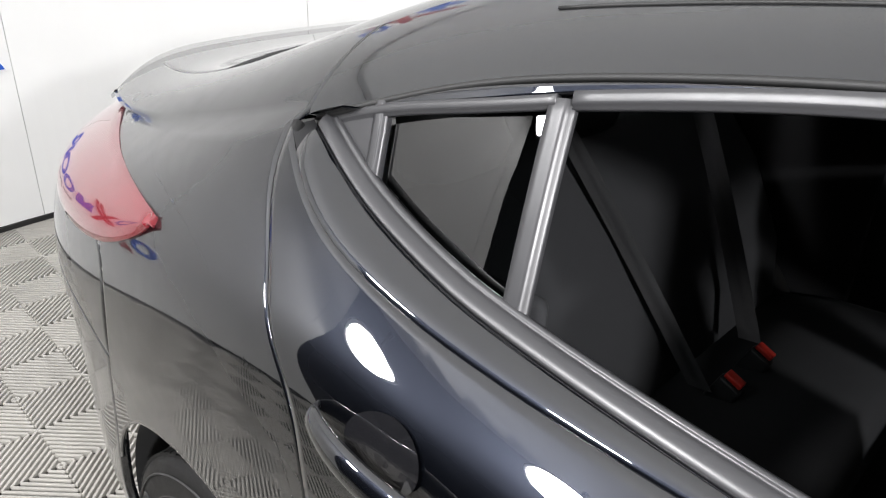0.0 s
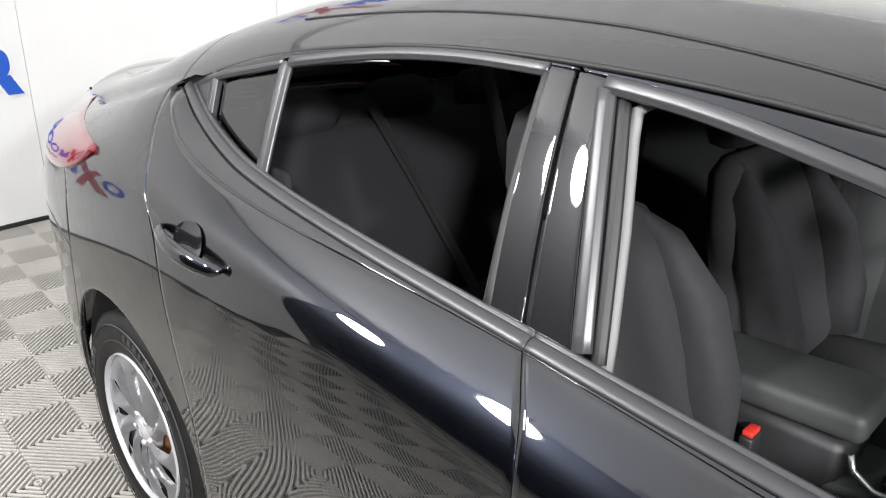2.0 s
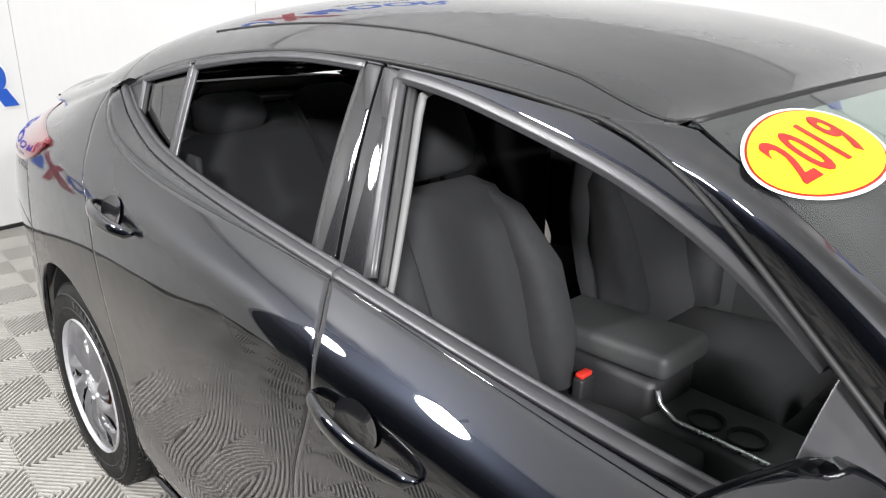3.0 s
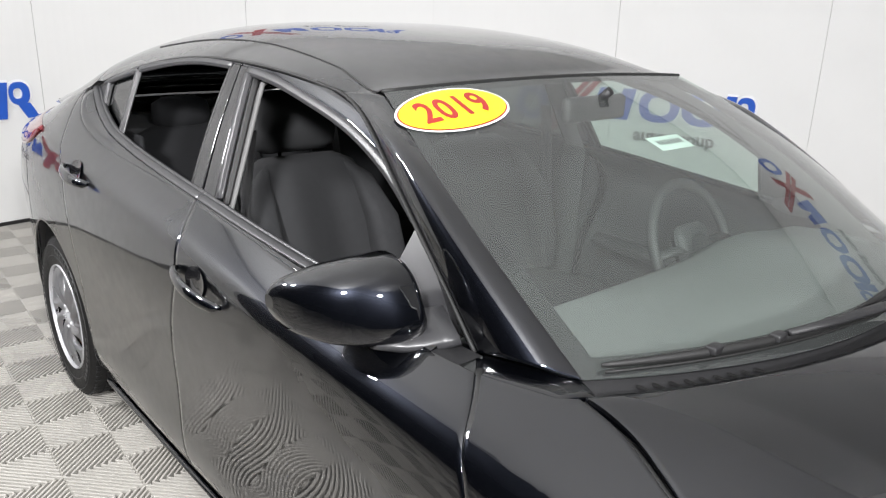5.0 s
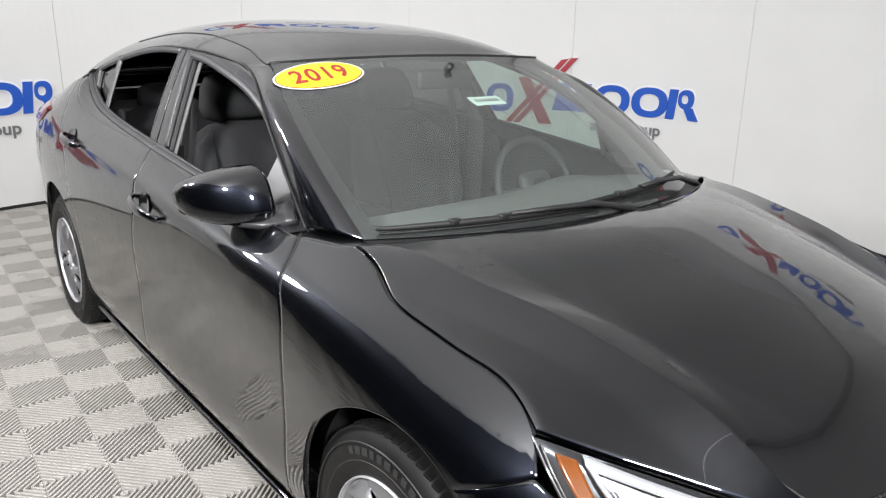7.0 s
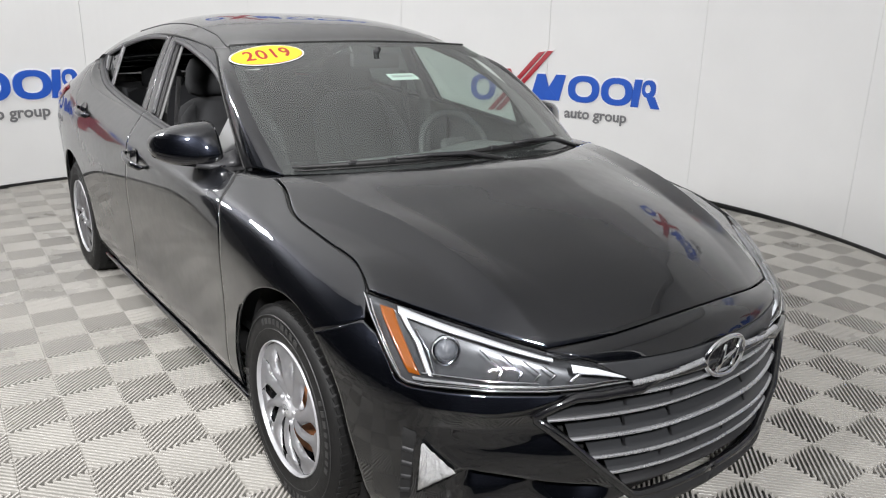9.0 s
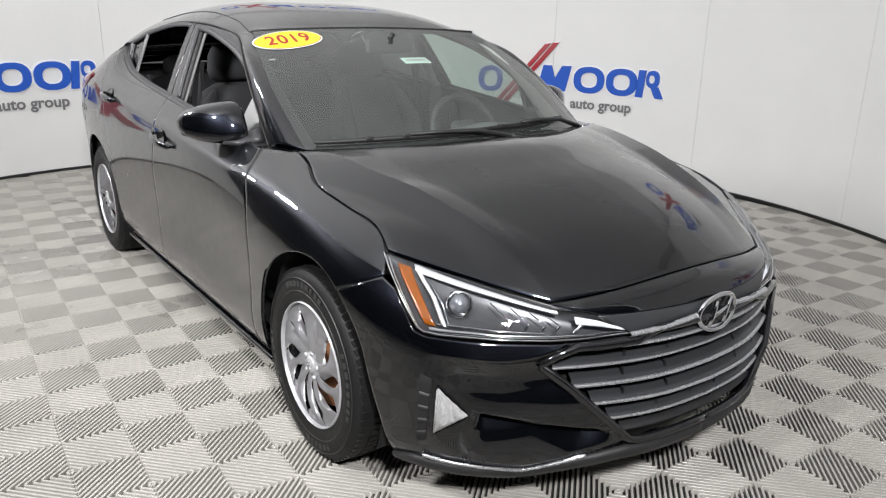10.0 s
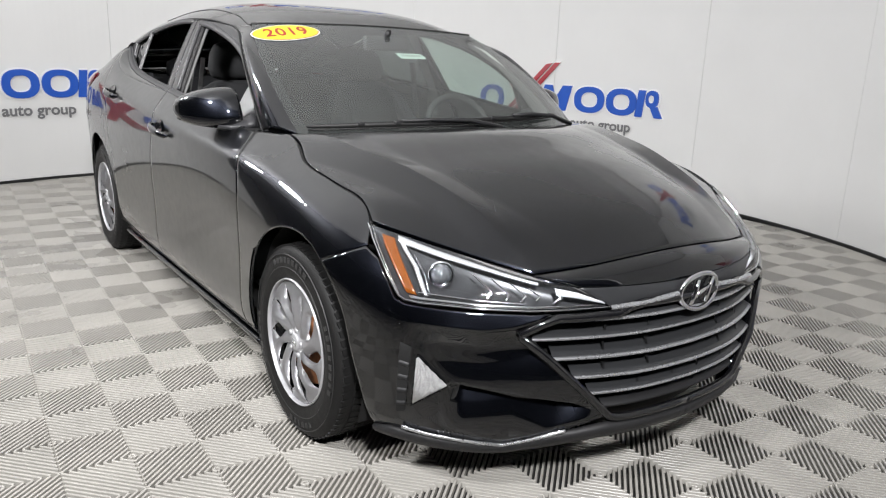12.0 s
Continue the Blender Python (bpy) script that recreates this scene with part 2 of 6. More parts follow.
INSETS = [  # how far the side lies inside that outline, from the sill up to above the crease
    (0.10, 0.045, 0.015, 0.015, 0.025, 0.012, 0.030, 0.057, 0.085, 0.146, 0.30),
    (0.08, 0.035, 0.010, 0.005, 0.006, 0.010, 0.028, 0.057, 0.085, 0.146, 0.30),
    (0.10, 0.050, 0.020, 0.005, 0.006, 0.008, 0.020, 0.042, 0.069, 0.143, 0.30),
    (0.12, 0.060, 0.022, 0.006, 0.004, 0.012, 0.029, 0.058, 0.098, 0.205, 0.42),
    (0.12, 0.062, 0.024, 0.020, 0.011, 0.003, 0.009, 0.028, 0.070, 0.168, 0.34),
    (0.12, 0.062, 0.024, 0.023, 0.014, 0.002, 0.0070, 0.021, 0.051, 0.128, 0.26),
    (0.12, 0.062, 0.024, 0.016, 0.007, 0.003, 0.0135, 0.0300, 0.060, 0.138, 0.27),
    (0.11, 0.060, 0.022, 0.008, 0.004, 0.005, 0.0160, 0.0350, 0.060, 0.118, 0.25),
    (0.10, 0.050, 0.018, 0.010, 0.008, 0.008, 0.0230, 0.048, 0.084, 0.195, 0.35),
    (0.08, 0.040, 0.012, 0.006, 0.008, 0.006, 0.0180, 0.044, 0.082, 0.160, 0.27)]
PROFILE = spline(STATIONS, INSETS)
PLAN_T = np.linspace(0, 1, 600)
PLAN_P = np.array([PLAN(t) for t in PLAN_T])
PLAN_N = np.gradient(PLAN_P, axis=0)
PLAN_N = np.stack([-PLAN_N[:, 1], PLAN_N[:, 0]], 1)
PLAN_N /= -np.linalg.norm(PLAN_N, axis=1, keepdims=True)
PROFILES = {}


def shell(t, z, out=0.0):
    """A point of the right side: t along the outline (0 nose, 1 tail), z its height, out: metres proud of the surface."""
    key = round(t * 4000)
    if key not in PROFILES:
        x = PLAN(t)[0]
        c = CREASE(x)
        PROFILES[key] = spline((0.15, 0.21, 0.31, 0.45, 0.60 if c > 0.78 else c - 0.19, c - 0.12, c - 0.055, c - 0.005, c + 0.03, c + 0.10, c + 0.22), PROFILE(x))
    p = PLAN(t)
    n = np.array([np.interp(t, PLAN_T, PLAN_N[:, 0]), np.interp(t, PLAN_T, PLAN_N[:, 1])])
    p = p + n * (out - PROFILES[key](z))
    return np.array((p[0], -p[1], z))


SIDE_T = [t for t, p in zip(PLAN_T, PLAN_P)]


def side_t(x):
    """Where along the outline the side passes x."""
    return float(np.interp(-x, -PLAN_P[:, 0], PLAN_T))


def front_t(y):
    """Where along the outline the nose passes y."""
    k = int(np.argmax(PLAN_P[:, 1] > 0.89))
    return float(np.interp(y, PLAN_P[:k, 1], PLAN_T[:k]))


BELT_Y = spline((-0.45, -0.62, -1.0, -1.55, -2.2, -2.57, -2.9), (0.715, 0.735, 0.764, 0.770, 0.745, 0.720, 0.70))
BELT_Z = spline((-0.45, -0.62, -0.87, -1.1, -1.55, -2.0, -2.22, -2.40, -2.50, -2.58), (0.93, 0.940, 0.958, 0.979, 1.020, 1.055, 1.080, 1.118, 1.155, 1.20))
TUMBLE = spline((-0.45, -1.0, -1.6, -2.23, -2.6), (0.50, 0.49, 0.46, 0.40, 0.30))


def glass(x, z, out=0.0):
    """A point of the side windows' surface."""
    h = z - min(BELT_Z(x), 1.09)
    return np.array((x, -(BELT_Y(x) - TUMBLE(x) * h - 0.16 * h * h + out), z + 0.45 * out))


# the edge of the roof above the doors, and the middle line over roof, rear window and boot lid
EDGE_Y = spline((-1.0, -1.2, -1.6, -1.9, -2.2, -2.4, -2.6, -2.85, -3.15, -3.47), (0.565, 0.592, 0.606, 0.608, 0.622, 0.648, 0.692, 0.712, 0.700, 0.600))
EDGE_Z = spline((-1.0, -1.2, -1.4, -1.6, -1.9, -2.2, -2.4, -2.6, -2.85, -3.15, -3.47), (1.275, 1.318, 1.343, 1.352, 1.347, 1.313, 1.272, 1.205, 1.135, 1.085, 1.062))
MID_Z = spline((-0.95, -1.2, -1.45, -1.75, -2.1, -2.45, -2.75, -3.0, -3.25, -3.5), (1.348, 1.402, 1.436, 1.452, 1.443, 1.400, 1.310, 1.215, 1.150, 1.125))


def top(x, v, out=0.0):
    """A point of roof, rear window and boot: v runs from -1 (right edge) to 1."""
    a = abs(v)
    k = min(max((-2.2 - x) / 0.6, 0), 1)
    k = 0.16 + 0.34 * k * k * (3 - 2 * k)
    g = (1 - k) * (1 - a ** 3.1) + k * (1 - a ** 9)
    return np.array((x, v * EDGE_Y(x), EDGE_Z(x) + (MID_Z(x) - EDGE_Z(x)) * g + out))


def coons(bottom, right, top_edge, left, nu, nv, turn=lambda p: p):
    """A grid between four edges (functions of 0 to 1; bottom and top run the same way, left and right go up), each point passed through turn."""
    grid = []
    c00, c10, c01, c11 = bottom(0), bottom(1), top_edge(0), top_edge(1)
    for j in range(nv + 1):
        v = j / nv
        row = []
        for i in range(nu + 1):
            u = i / nu
            p = (1 - v) * bottom(u) + v * top_edge(u) + (1 - u) * left(v) + u * right(v) - (1 - u) * (1 - v) * c00 - u * (1 - v) * c10 - (1 - u) * v * c01 - u * v * c11
            row.append(turn(p))
        grid.append(row)
    return np.array(grid)

# ---- mesh helpers ----
def finish(bm, name, mat, parent=None, label="", smooth=True):
    me = bpy.data.meshes.new(name)
    for f in bm.faces:
        f.smooth = smooth
    bm.to_mesh(me)
    bm.free()
    me.materials.append(mat)
    ob = new(name, me)
    ob.parent = parent
    if label:
        ob["label"] = label
    return ob


part = lambda name, bm, mat, parent, label="", smooth=True: finish(bm, name, mat, parent, label, smooth)


def thing(name, label, category, group="", place=(0, 0, 0)):
    ob = new(name)
    ob.location = place
    ob.empty_display_size = 0.1
    return tagged(ob, label, category, group)


def grid_bm(grid, flip=False, bm=None, close_u=False):
    bm = bm or bmesh.new()
    g = np.asarray(grid)
    vs = [[bm.verts.new(p) for p in row] for row in g]
    nu = len(vs[0])
    for j in range(len(vs) - 1):
        for i in range(nu if close_u else nu - 1):
            k = (i + 1) % nu
            q = (vs[j][i], vs[j][k], vs[j + 1][k], vs[j + 1][i])
            if len(set(q)) == 4:
                try:
                    bm.faces.new(q[::-1] if flip else q)
                except ValueError:
                    pass
    return bm


def normals(g):
    n = np.cross(np.gradient(g, axis=1), np.gradient(g, axis=0))
    n /= np.maximum(np.linalg.norm(n, axis=2, keepdims=True), 1e-9)
    return n


CORE = np.array((-1.4, 0.0, 0.55))


def panel_bm(grid, depth=0.018, lip=0.0013, bm=None, centre=CORE):
    """A sheet with rounded edges turned inward all round."""
    g = np.asarray(grid, float)
    n = normals(g)
    mid = g[g.shape[0] // 2, g.shape[1] // 2]
    if np.dot(n[g.shape[0] // 2, g.shape[1] // 2], mid - centre) < 0:
        g = g[:, ::-1]
        n = normals(g)
    bm = bm or bmesh.new()
    vs = [[bm.verts.new(p) for p in row] for row in g]
    nv, nu = len(vs), len(vs[0])
    for j in range(nv - 1):
        for i in range(nu - 1):
            bm.faces.new((vs[j][i], vs[j][i + 1], vs[j + 1][i + 1], vs[j + 1][i]))
    rim = [(0, i) for i in range(nu)] + [(j, nu - 1) for j in range(1, nv)] + [(nv - 1, i) for i in range(nu - 2, -1, -1)] + [(j, 0) for j in range(nv - 2, 0, -1)]
    r0, r1, r2 = [], [], []
    for j, i in rim:
        jj, ii = min(max(j, 1), nv - 2), min(max(i, 1), nu - 2)
        o = g[j, i] - g[jj, ii]
        o = o - n[j, i] * np.dot(o, n[j, i])
        o /= max(np.linalg.norm(o), 1e-9)
        r0.append(vs[j][i])
        r1.append(bm.verts.new(g[j, i] + o * lip * 0.8 - n[j, i] * lip * 0.7))
        r2.append(bm.verts.new(g[j, i] + o * lip - n[j, i] * depth))
    for a, b in ((r0, r1), (r1, r2)):
        for k in range(len(rim)):
            m = (k + 1) % len(rim)
            bm.faces.new((a[m], a[k], b[k], b[m]))
    return bm


def flip_y(grid):
    g = np.array(grid, float)
    g[..., 1] *= -1
    return g


def steps(n, near=0.012):
    """0 to 1 in n steps, with one more close to each end."""
    return [0.0, near] + [near + (1 - 2 * near) * k / n for k in range(1, n)] + [1 - near, 1.0]


def patch(bottom, right, top_edge, left, nu, nv, turn):
    c00, c10, c01, c11 = bottom(0), bottom(1), top_edge(0), top_edge(1)
    rows = []
    for v in steps(nv):
        row = []
        for u in steps(nu):
            p = ((1 - v) * bottom(u) + v * top_edge(u) + (1 - u) * left(v) + u * right(v)
                 - (1 - u) * (1 - v) * c00 - u * (1 - v) * c10 - (1 - u) * v * c01 - u * v * c11)
            row.append(turn(p))
        rows.append(row)
    return np.array(rows)


def both(name, grid, mat, parent, label="", depth=0.018, lip=0.0013):
    """The same sheet on the right and on the left of the car."""
    a = part(name, panel_bm(grid, depth, lip), mat, parent, label)
    b = part(name, panel_bm(flip_y(grid), depth, lip), mat, parent, label)
    return a, b


def box_bm(size, place=(0, 0, 0), bevel=0.0, turn=None, bm=None, segments=2):
    bm = bm or bmesh.new()
    made = bmesh.ops.create_cube(bm, size=1.0)["verts"]
    bmesh.ops.scale(bm, vec=size, verts=made)
    if bevel:
        edges = list({e for v in made for e in v.link_edges})
        out = bmesh.ops.bevel(bm, geom=edges, offset=bevel, segments=segments, affect="EDGES", profile=0.5)
        made = list({v for f in out["faces"] for v in f.verts} | {v for v in made if v.is_valid})
    m = Matrix.Translation(place) @ (turn or Matrix())
    bmesh.ops.transform(bm, matrix=m, verts=made)
    return bm


def tube_bm(points, radius, sides=8, bm=None, squash=None, caps=True):
    """A bar along points; radius a number or one for each point. squash: (a, b) scales of the section."""
    bm = bm or bmesh.new()
    pts = [Vector(p) for p in points]
    rings = []
    side = None
    for i, p in enumerate(pts):
        d = (pts[min(i + 1, len(pts) - 1)] - pts[max(i - 1, 0)]).normalized()
        if side is None:
            side = d.orthogonal().normalized() if abs(d.z) > 0.95 else d.cross(Vector((0, 0, 1))).normalized()
        side = (side - d * side.dot(d)).normalized()
        up = side.cross(d)
        r = radius[i] if hasattr(radius, "__len__") else radius
        a, b = squash or (1, 1)
        rings.append([bm.verts.new(p + (side * math.cos(2 * math.pi * k / sides) * a + up * math.sin(2 * math.pi * k / sides) * b) * r) for k in range(sides)])
    for r0, r1 in zip(rings, rings[1:]):
        for k in range(sides):
            bm.faces.new((r0[k], r0[(k + 1) % sides], r1[(k + 1) % sides], r1[k]))
    if caps:
        bm.faces.new(rings[0][::-1])
        bm.faces.new(rings[-1])
    return bm


def spin_bm(profile, sides=64, bm=None, axis="y"):
    """A body turned round the y axis from (radius, y) points."""
    bm = bm or bmesh.new()
    rings = []
    for k in range(sides):
        a = 2 * math.pi * k / sides
        rings.append([bm.verts.new((r * math.cos(a), y, r * math.sin(a))) for r, y in profile])
    for k in range(sides):
        a, b = rings[k], rings[(k + 1) % sides]
        for i in range(len(profile) - 1):
            bm.faces.new((a[i], b[i], b[i + 1], a[i + 1]))
    return bm


def prism_bm(outline, depth, bm=None, place=Matrix(), bevel=0.0):
    """A flat outline in x and y, drawn out by depth along z."""
    bm = bm or bmesh.new()
    low = [bm.verts.new(place @ Vector((x, y, 0))) for x, y in outline]
    high = [bm.verts.new(place @ Vector((x, y, depth))) for x, y in outline]
    faces = [bm.faces.new(low[::-1]), bm.faces.new(high)]
    n = len(outline)
    for k in range(n):
        faces.append(bm.faces.new((low[k], low[(k + 1) % n], high[(k + 1) % n], high[k])))
    if bevel:
        edges = [e for e in faces[1].edges]
        bmesh.ops.bevel(bm, geom=edges, offset=bevel, segments=1, affect="EDGES")
    return bm


def flat_text(text, size, spread=1.0, bold=0.0):
    curve = bpy.data.curves.new("text", "FONT")
    curve.body, curve.size, curve.align_x, curve.align_y = text, size, "CENTER", "CENTER"
    curve.space_character, curve.offset = spread, bold
    curve.resolution_u = 4
    ob = new("text", curve)
    deps = bpy.context.evaluated_depsgraph_get()
    me = bpy.data.meshes.new_from_object(ob.evaluated_get(deps))
    bpy.data.objects.remove(ob)
    b = bmesh.new()
    b.from_mesh(me)
    bpy.data.meshes.remove(me)
    return b

# ---- the booth: curved white wall, floor, ceiling, and the dark studio round it ----
WALL_FROM, WALL_TO = 2.0, 230.5
PANEL_ARC = 22.7
SEAM = 70.15


def wall_panel_bm(a0, a1, r0, r1, z0, z1, n=10):
    bm = bmesh.new()
    rings = []
    for k in range(n + 1):
        a = a0 + (a1 - a0) * k / n
        rings.append([bm.verts.new(around(a, r, z)) for r, z in ((r0, z0), (r0, z1), (r1, z1), (r1, z0))])
    for p, q in zip(rings, rings[1:]):
        for i in range(4):
            bm.faces.new((p[i], p[(i + 1) % 4], q[(i + 1) % 4], q[i]))
    bm.faces.new(rings[0][::-1])
    bm.faces.new(rings[-1])
    return bm


booth_wall = tagged(finish(wall_panel_bm(WALL_FROM, WALL_TO, BOOTH_R + 0.012, BOOTH_R + 0.11, 0.0, WALL_TOP, 96), "wall_booth", JOINT, smooth=False),
                    "curved white studio booth wall of tall smooth panels", "wall", kind="structure")
edge = SEAM - PANEL_ARC * 3
bounds = []
while edge < WALL_TO:
    a0, a1 = max(edge, WALL_FROM), min(edge + PANEL_ARC, WALL_TO)
    if a1 - a0 > 1:
        bounds.append((a0, a1))
    edge += PANEL_ARC
for a0, a1 in bounds:
    part("wall_panel", wall_panel_bm(a0 + 0.022, a1 - 0.022, BOOTH_R, BOOTH_R + 0.012, 0.024, WALL_TOP, 24), WALL_WHITE, booth_wall, smooth=False)
tagged(finish(wall_panel_bm(WALL_FROM, WALL_TO, BOOTH_R - 0.010, BOOTH_R + 0.01, 0.0, 0.022, 96), "baseboard", BLACK_STRIP, smooth=False),
       "thin black strip along the foot of the wall", "baseboard", kind="structure")


def slab(name, size, place, mat, label, category):
    return tagged(finish(box_bm(size, place), name, mat, smooth=False), label, category, kind="structure")


slab("ground", (14, 12, 0.2), (-0.5, -1.0, -0.118), UNDER, "dark concrete under the open floor tiles", "floor")
slab("ceiling", (14, 7.74, 0.1), (-0.5, 1.13, WALL_TOP + 0.05), CEILING_PALE, "pale grey booth ceiling", "ceiling")
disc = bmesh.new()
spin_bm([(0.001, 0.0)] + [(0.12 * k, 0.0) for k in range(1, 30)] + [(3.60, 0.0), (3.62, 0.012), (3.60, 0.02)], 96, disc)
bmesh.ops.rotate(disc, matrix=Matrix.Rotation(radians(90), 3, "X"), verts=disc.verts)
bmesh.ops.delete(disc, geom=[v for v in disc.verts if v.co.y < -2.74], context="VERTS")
tagged(finish(disc, "ceiling_light", LIGHT_CEILING, smooth=False), "large round white ceiling cloth over the booth, unseen, added as a glowing light", "ceiling light", kind="structure").location = (BOOTH_X, BOOTH_Y, WALL_TOP - 0.022)
slab("ceiling_studio", (14, 4.46, 0.1), (-0.5, -5.03, CEILING + 0.05), CEILING_DARK, "dark grey studio ceiling", "ceiling")
slab("wall_bulkhead", (14, 0.06, CEILING - WALL_TOP), (-0.5, -2.77, (CEILING + WALL_TOP) / 2), STUDIO_DARK, "dark bulkhead where the ceiling steps up", "wall")
slab("wall_north", (14, 0.2, CEILING), (-0.5, 5.1, CEILING / 2), STUDIO_DARK, "dark grey studio wall", "wall")
slab("wall_south", (14, 0.2, CEILING), (-0.5, -7.1, CEILING / 2), STUDIO_DARK, "dark grey studio wall", "wall")
slab("wall_west", (0.2, 12.4, CEILING), (-7.6, -1.0, CEILING / 2), STUDIO_DARK, "dark grey studio wall", "wall")
slab("wall_east", (0.2, 12.4, CEILING), (6.6, -1.0, CEILING / 2), STUDIO_DARK, "dark grey studio wall", "wall")

# lamps that stand round the open side
for place, watts, target in STUDIO_LAMPS:
    lamp = thing("studio_lamp", "round black studio lamp hung from the ceiling", "lamp", "studio lamps", place)
    lamp.matrix_world = look(place, target)
    b = bmesh.new()
    spin_bm([(0.001, 0.14), (0.09, 0.14), (0.185, 0.0), (0.192, -0.04), (0.182, -0.04), (0.174, 0.0), (0.001, 0.0)], 40, b)
    bmesh.ops.rotate(b, matrix=Matrix.Rotation(radians(90), 3, "X"), verts=b.verts)
    part("housing", b, LAMP_HOUSING, lamp)
    inv = lamp.matrix_world.inverted()
    part("stem", tube_bm([inv @ (Vector(place) + Vector((0, 0, 0.10))), inv @ Vector((place[0], place[1], CEILING))], 0.012), LAMP_HOUSING, lamp)


# ---- wall signs: a ring, two crossed red strokes, and a row of blue shapes over a short grey bar, all as plain shapes ----
def wall_point(angle_mid, u, z, out):
    a = angle_mid - math.degrees(u / BOOTH_R)
    return around(a, BOOTH_R - out, z)


def wall_shape(outline, hole, angle_mid, depth, out):
    """A flat shape bent on the wall, in metres from the sign's middle, as a thick plate, maybe with a hole."""
    bm = bmesh.new()
    def ring(o):
        return [[bm.verts.new(wall_point(angle_mid, u, z, d)) for u, z in o] for d in (out + depth, out)]
    front, back = ring(outline)
    n = len(outline)
    for k in range(n):
        bm.faces.new((front[k], front[(k + 1) % n], back[(k + 1) % n], back[k]))
    if hole:
        f2, b2 = ring(hole)
        for k in range(n):
            m = (k + 1) % n
            bm.faces.new((front[k], f2[k], f2[m], front[m]))
            bm.faces.new((f2[k], b2[k], b2[m], f2[m]))
    else:
        bm.faces.new(front)
    return bm


def ellipse(cx, cz, a, b, n=40, power=2.4, lean=0.0):
    o = []
    for k in range(n):
        t = 2 * math.pi * k / n
        c, s = math.cos(t), math.sin(t)
        x = a * math.copysign(abs(c) ** (2 / power), c)
        z = b * math.copysign(abs(s) ** (2 / power), s)
        o.append((cx + x + lean * z, cz + z))
    return o


def slanted(u0, u1, z0, z1, lean):
    return [(u0 + lean * (z0 - z1), z0), (u1 + lean * (z0 - z1), z0), (u1, z1), (u0, z1)]


def wall_sign(angle_mid, lift=0.0):
    """The sign is 1.82 m long; u runs to the right as one looks at the wall."""
    sign = thing("wall_sign", "raised wall sign of blue, red and grey shapes with white edges", "sign", "wall signs", around(angle_mid, BOOTH_R - 0.02, 0.84 + lift))
    inv = sign.matrix_basis.inverted() @ Matrix.Translation(-Vector(sign.location) + Vector(sign.location))
    z0, z1 = 0.725, 0.965
    mid = (z0 + z1) / 2
    shapes = [("blue_ring", ellipse(-0.79, mid - 0.03, 0.125, 0.125), ellipse(-0.79, mid - 0.03, 0.068, 0.078), LOGO_BLUE),
              ("red_stroke", [(-0.735, 0.60), (-0.678, 0.60), (-0.180, 1.172), (-0.245, 1.160)], None, LOGO_RED),
              ("red_stroke", [(-0.655, 0.60), (-0.600, 0.60), (-0.100, 1.178), (-0.158, 1.176)], None, LOGO_RED),
              ("red_stroke", [(-0.420, 0.60), (-0.305, 0.60), (-0.520, 1.00), (-0.630, 1.00)], None, LOGO_RED),
              ("blue_shape", [(-0.310, z0), (-0.015, z0), (0.040, z1), (-0.055, z1), (-0.125, z0 + 0.12), (-0.165, z1), (-0.245, z1)], None, LOGO_BLUE),
              ("blue_ring", ellipse(0.225, mid, 0.155, 0.122), ellipse(0.225, mid, 0.085, 0.070), LOGO_BLUE),
              ("blue_ring", ellipse(0.555, mid, 0.155, 0.122), ellipse(0.555, mid, 0.085, 0.070), LOGO_BLUE),
              ("blue_shape", slanted(0.725, 0.795, z0, z1, 0.10), None, LOGO_BLUE),
              ("blue_ring", ellipse(0.865, mid + 0.045, 0.065, 0.076), ellipse(0.855, mid + 0.045, 0.030, 0.035), LOGO_BLUE),
              ("blue_shape", slanted(0.845, 0.925, z0, z0 + 0.10, -0.55), None, LOGO_BLUE)]
    for name, outline, hole, mat in shapes:
        cx = sum(u for u, z in outline) / len(outline)
        cz = sum(z for u, z in outline) / len(outline)
        grow = [(u + 0.016 * (u - cx) / max(math.hypot(u - cx, z - cz), 0.01), z + 0.016 * (z - cz) / max(math.hypot(u - cx, z - cz), 0.01)) for u, z in outline]
        for o, h, depth, out, m, n in ((grow, hole and [(u - 0.010 * (u - cx) / max(math.hypot(u - cx, z - cz), 0.01), z - 0.010 * (z - cz) / max(math.hypot(u - cx, z - cz), 0.01)) for u, z in hole], 0.006, 0.0, LOGO_WHITE, "white_edge"), (outline, hole, 0.014, 0.006, mat, name)):
            b = wall_shape(o, h, angle_mid, depth, out)
            bmesh.ops.transform(b, matrix=Matrix.Translation(-Vector(sign.location)), verts=b.verts)
            bmesh.ops.translate(b, vec=(0, 0, lift), verts=b.verts)
            part(n, b, m, sign, smooth=False)
    words = flat_text("auto group", 0.132, 1.0, 0.0035)
    bmesh.ops.triangulate(words, faces=words.faces)
    bmesh.ops.subdivide_edges(words, edges=[e for e in words.edges if e.calc_length() > 0.05], cuts=1)
    bmesh.ops.triangulate(words, faces=words.faces)
    for v in words.verts:
        v.co = wall_point(angle_mid, 0.36 + v.co.x * 1.06, 0.616 + lift + v.co.y, 0.014) - Vector(sign.location)
    part("lettering", words, LOGO_GREY, sign, "grey lettering", smooth=False)
    return sign


SIGN_ARC = math.degrees(0.91 / BOOTH_R)
for right_end in (12.9, 99.2, 185.3):
    wall_sign(right_end + SIGN_ARC)
for right_end in (56.15, 142.25):
    wall_sign(right_end + SIGN_ARC, 1.52)

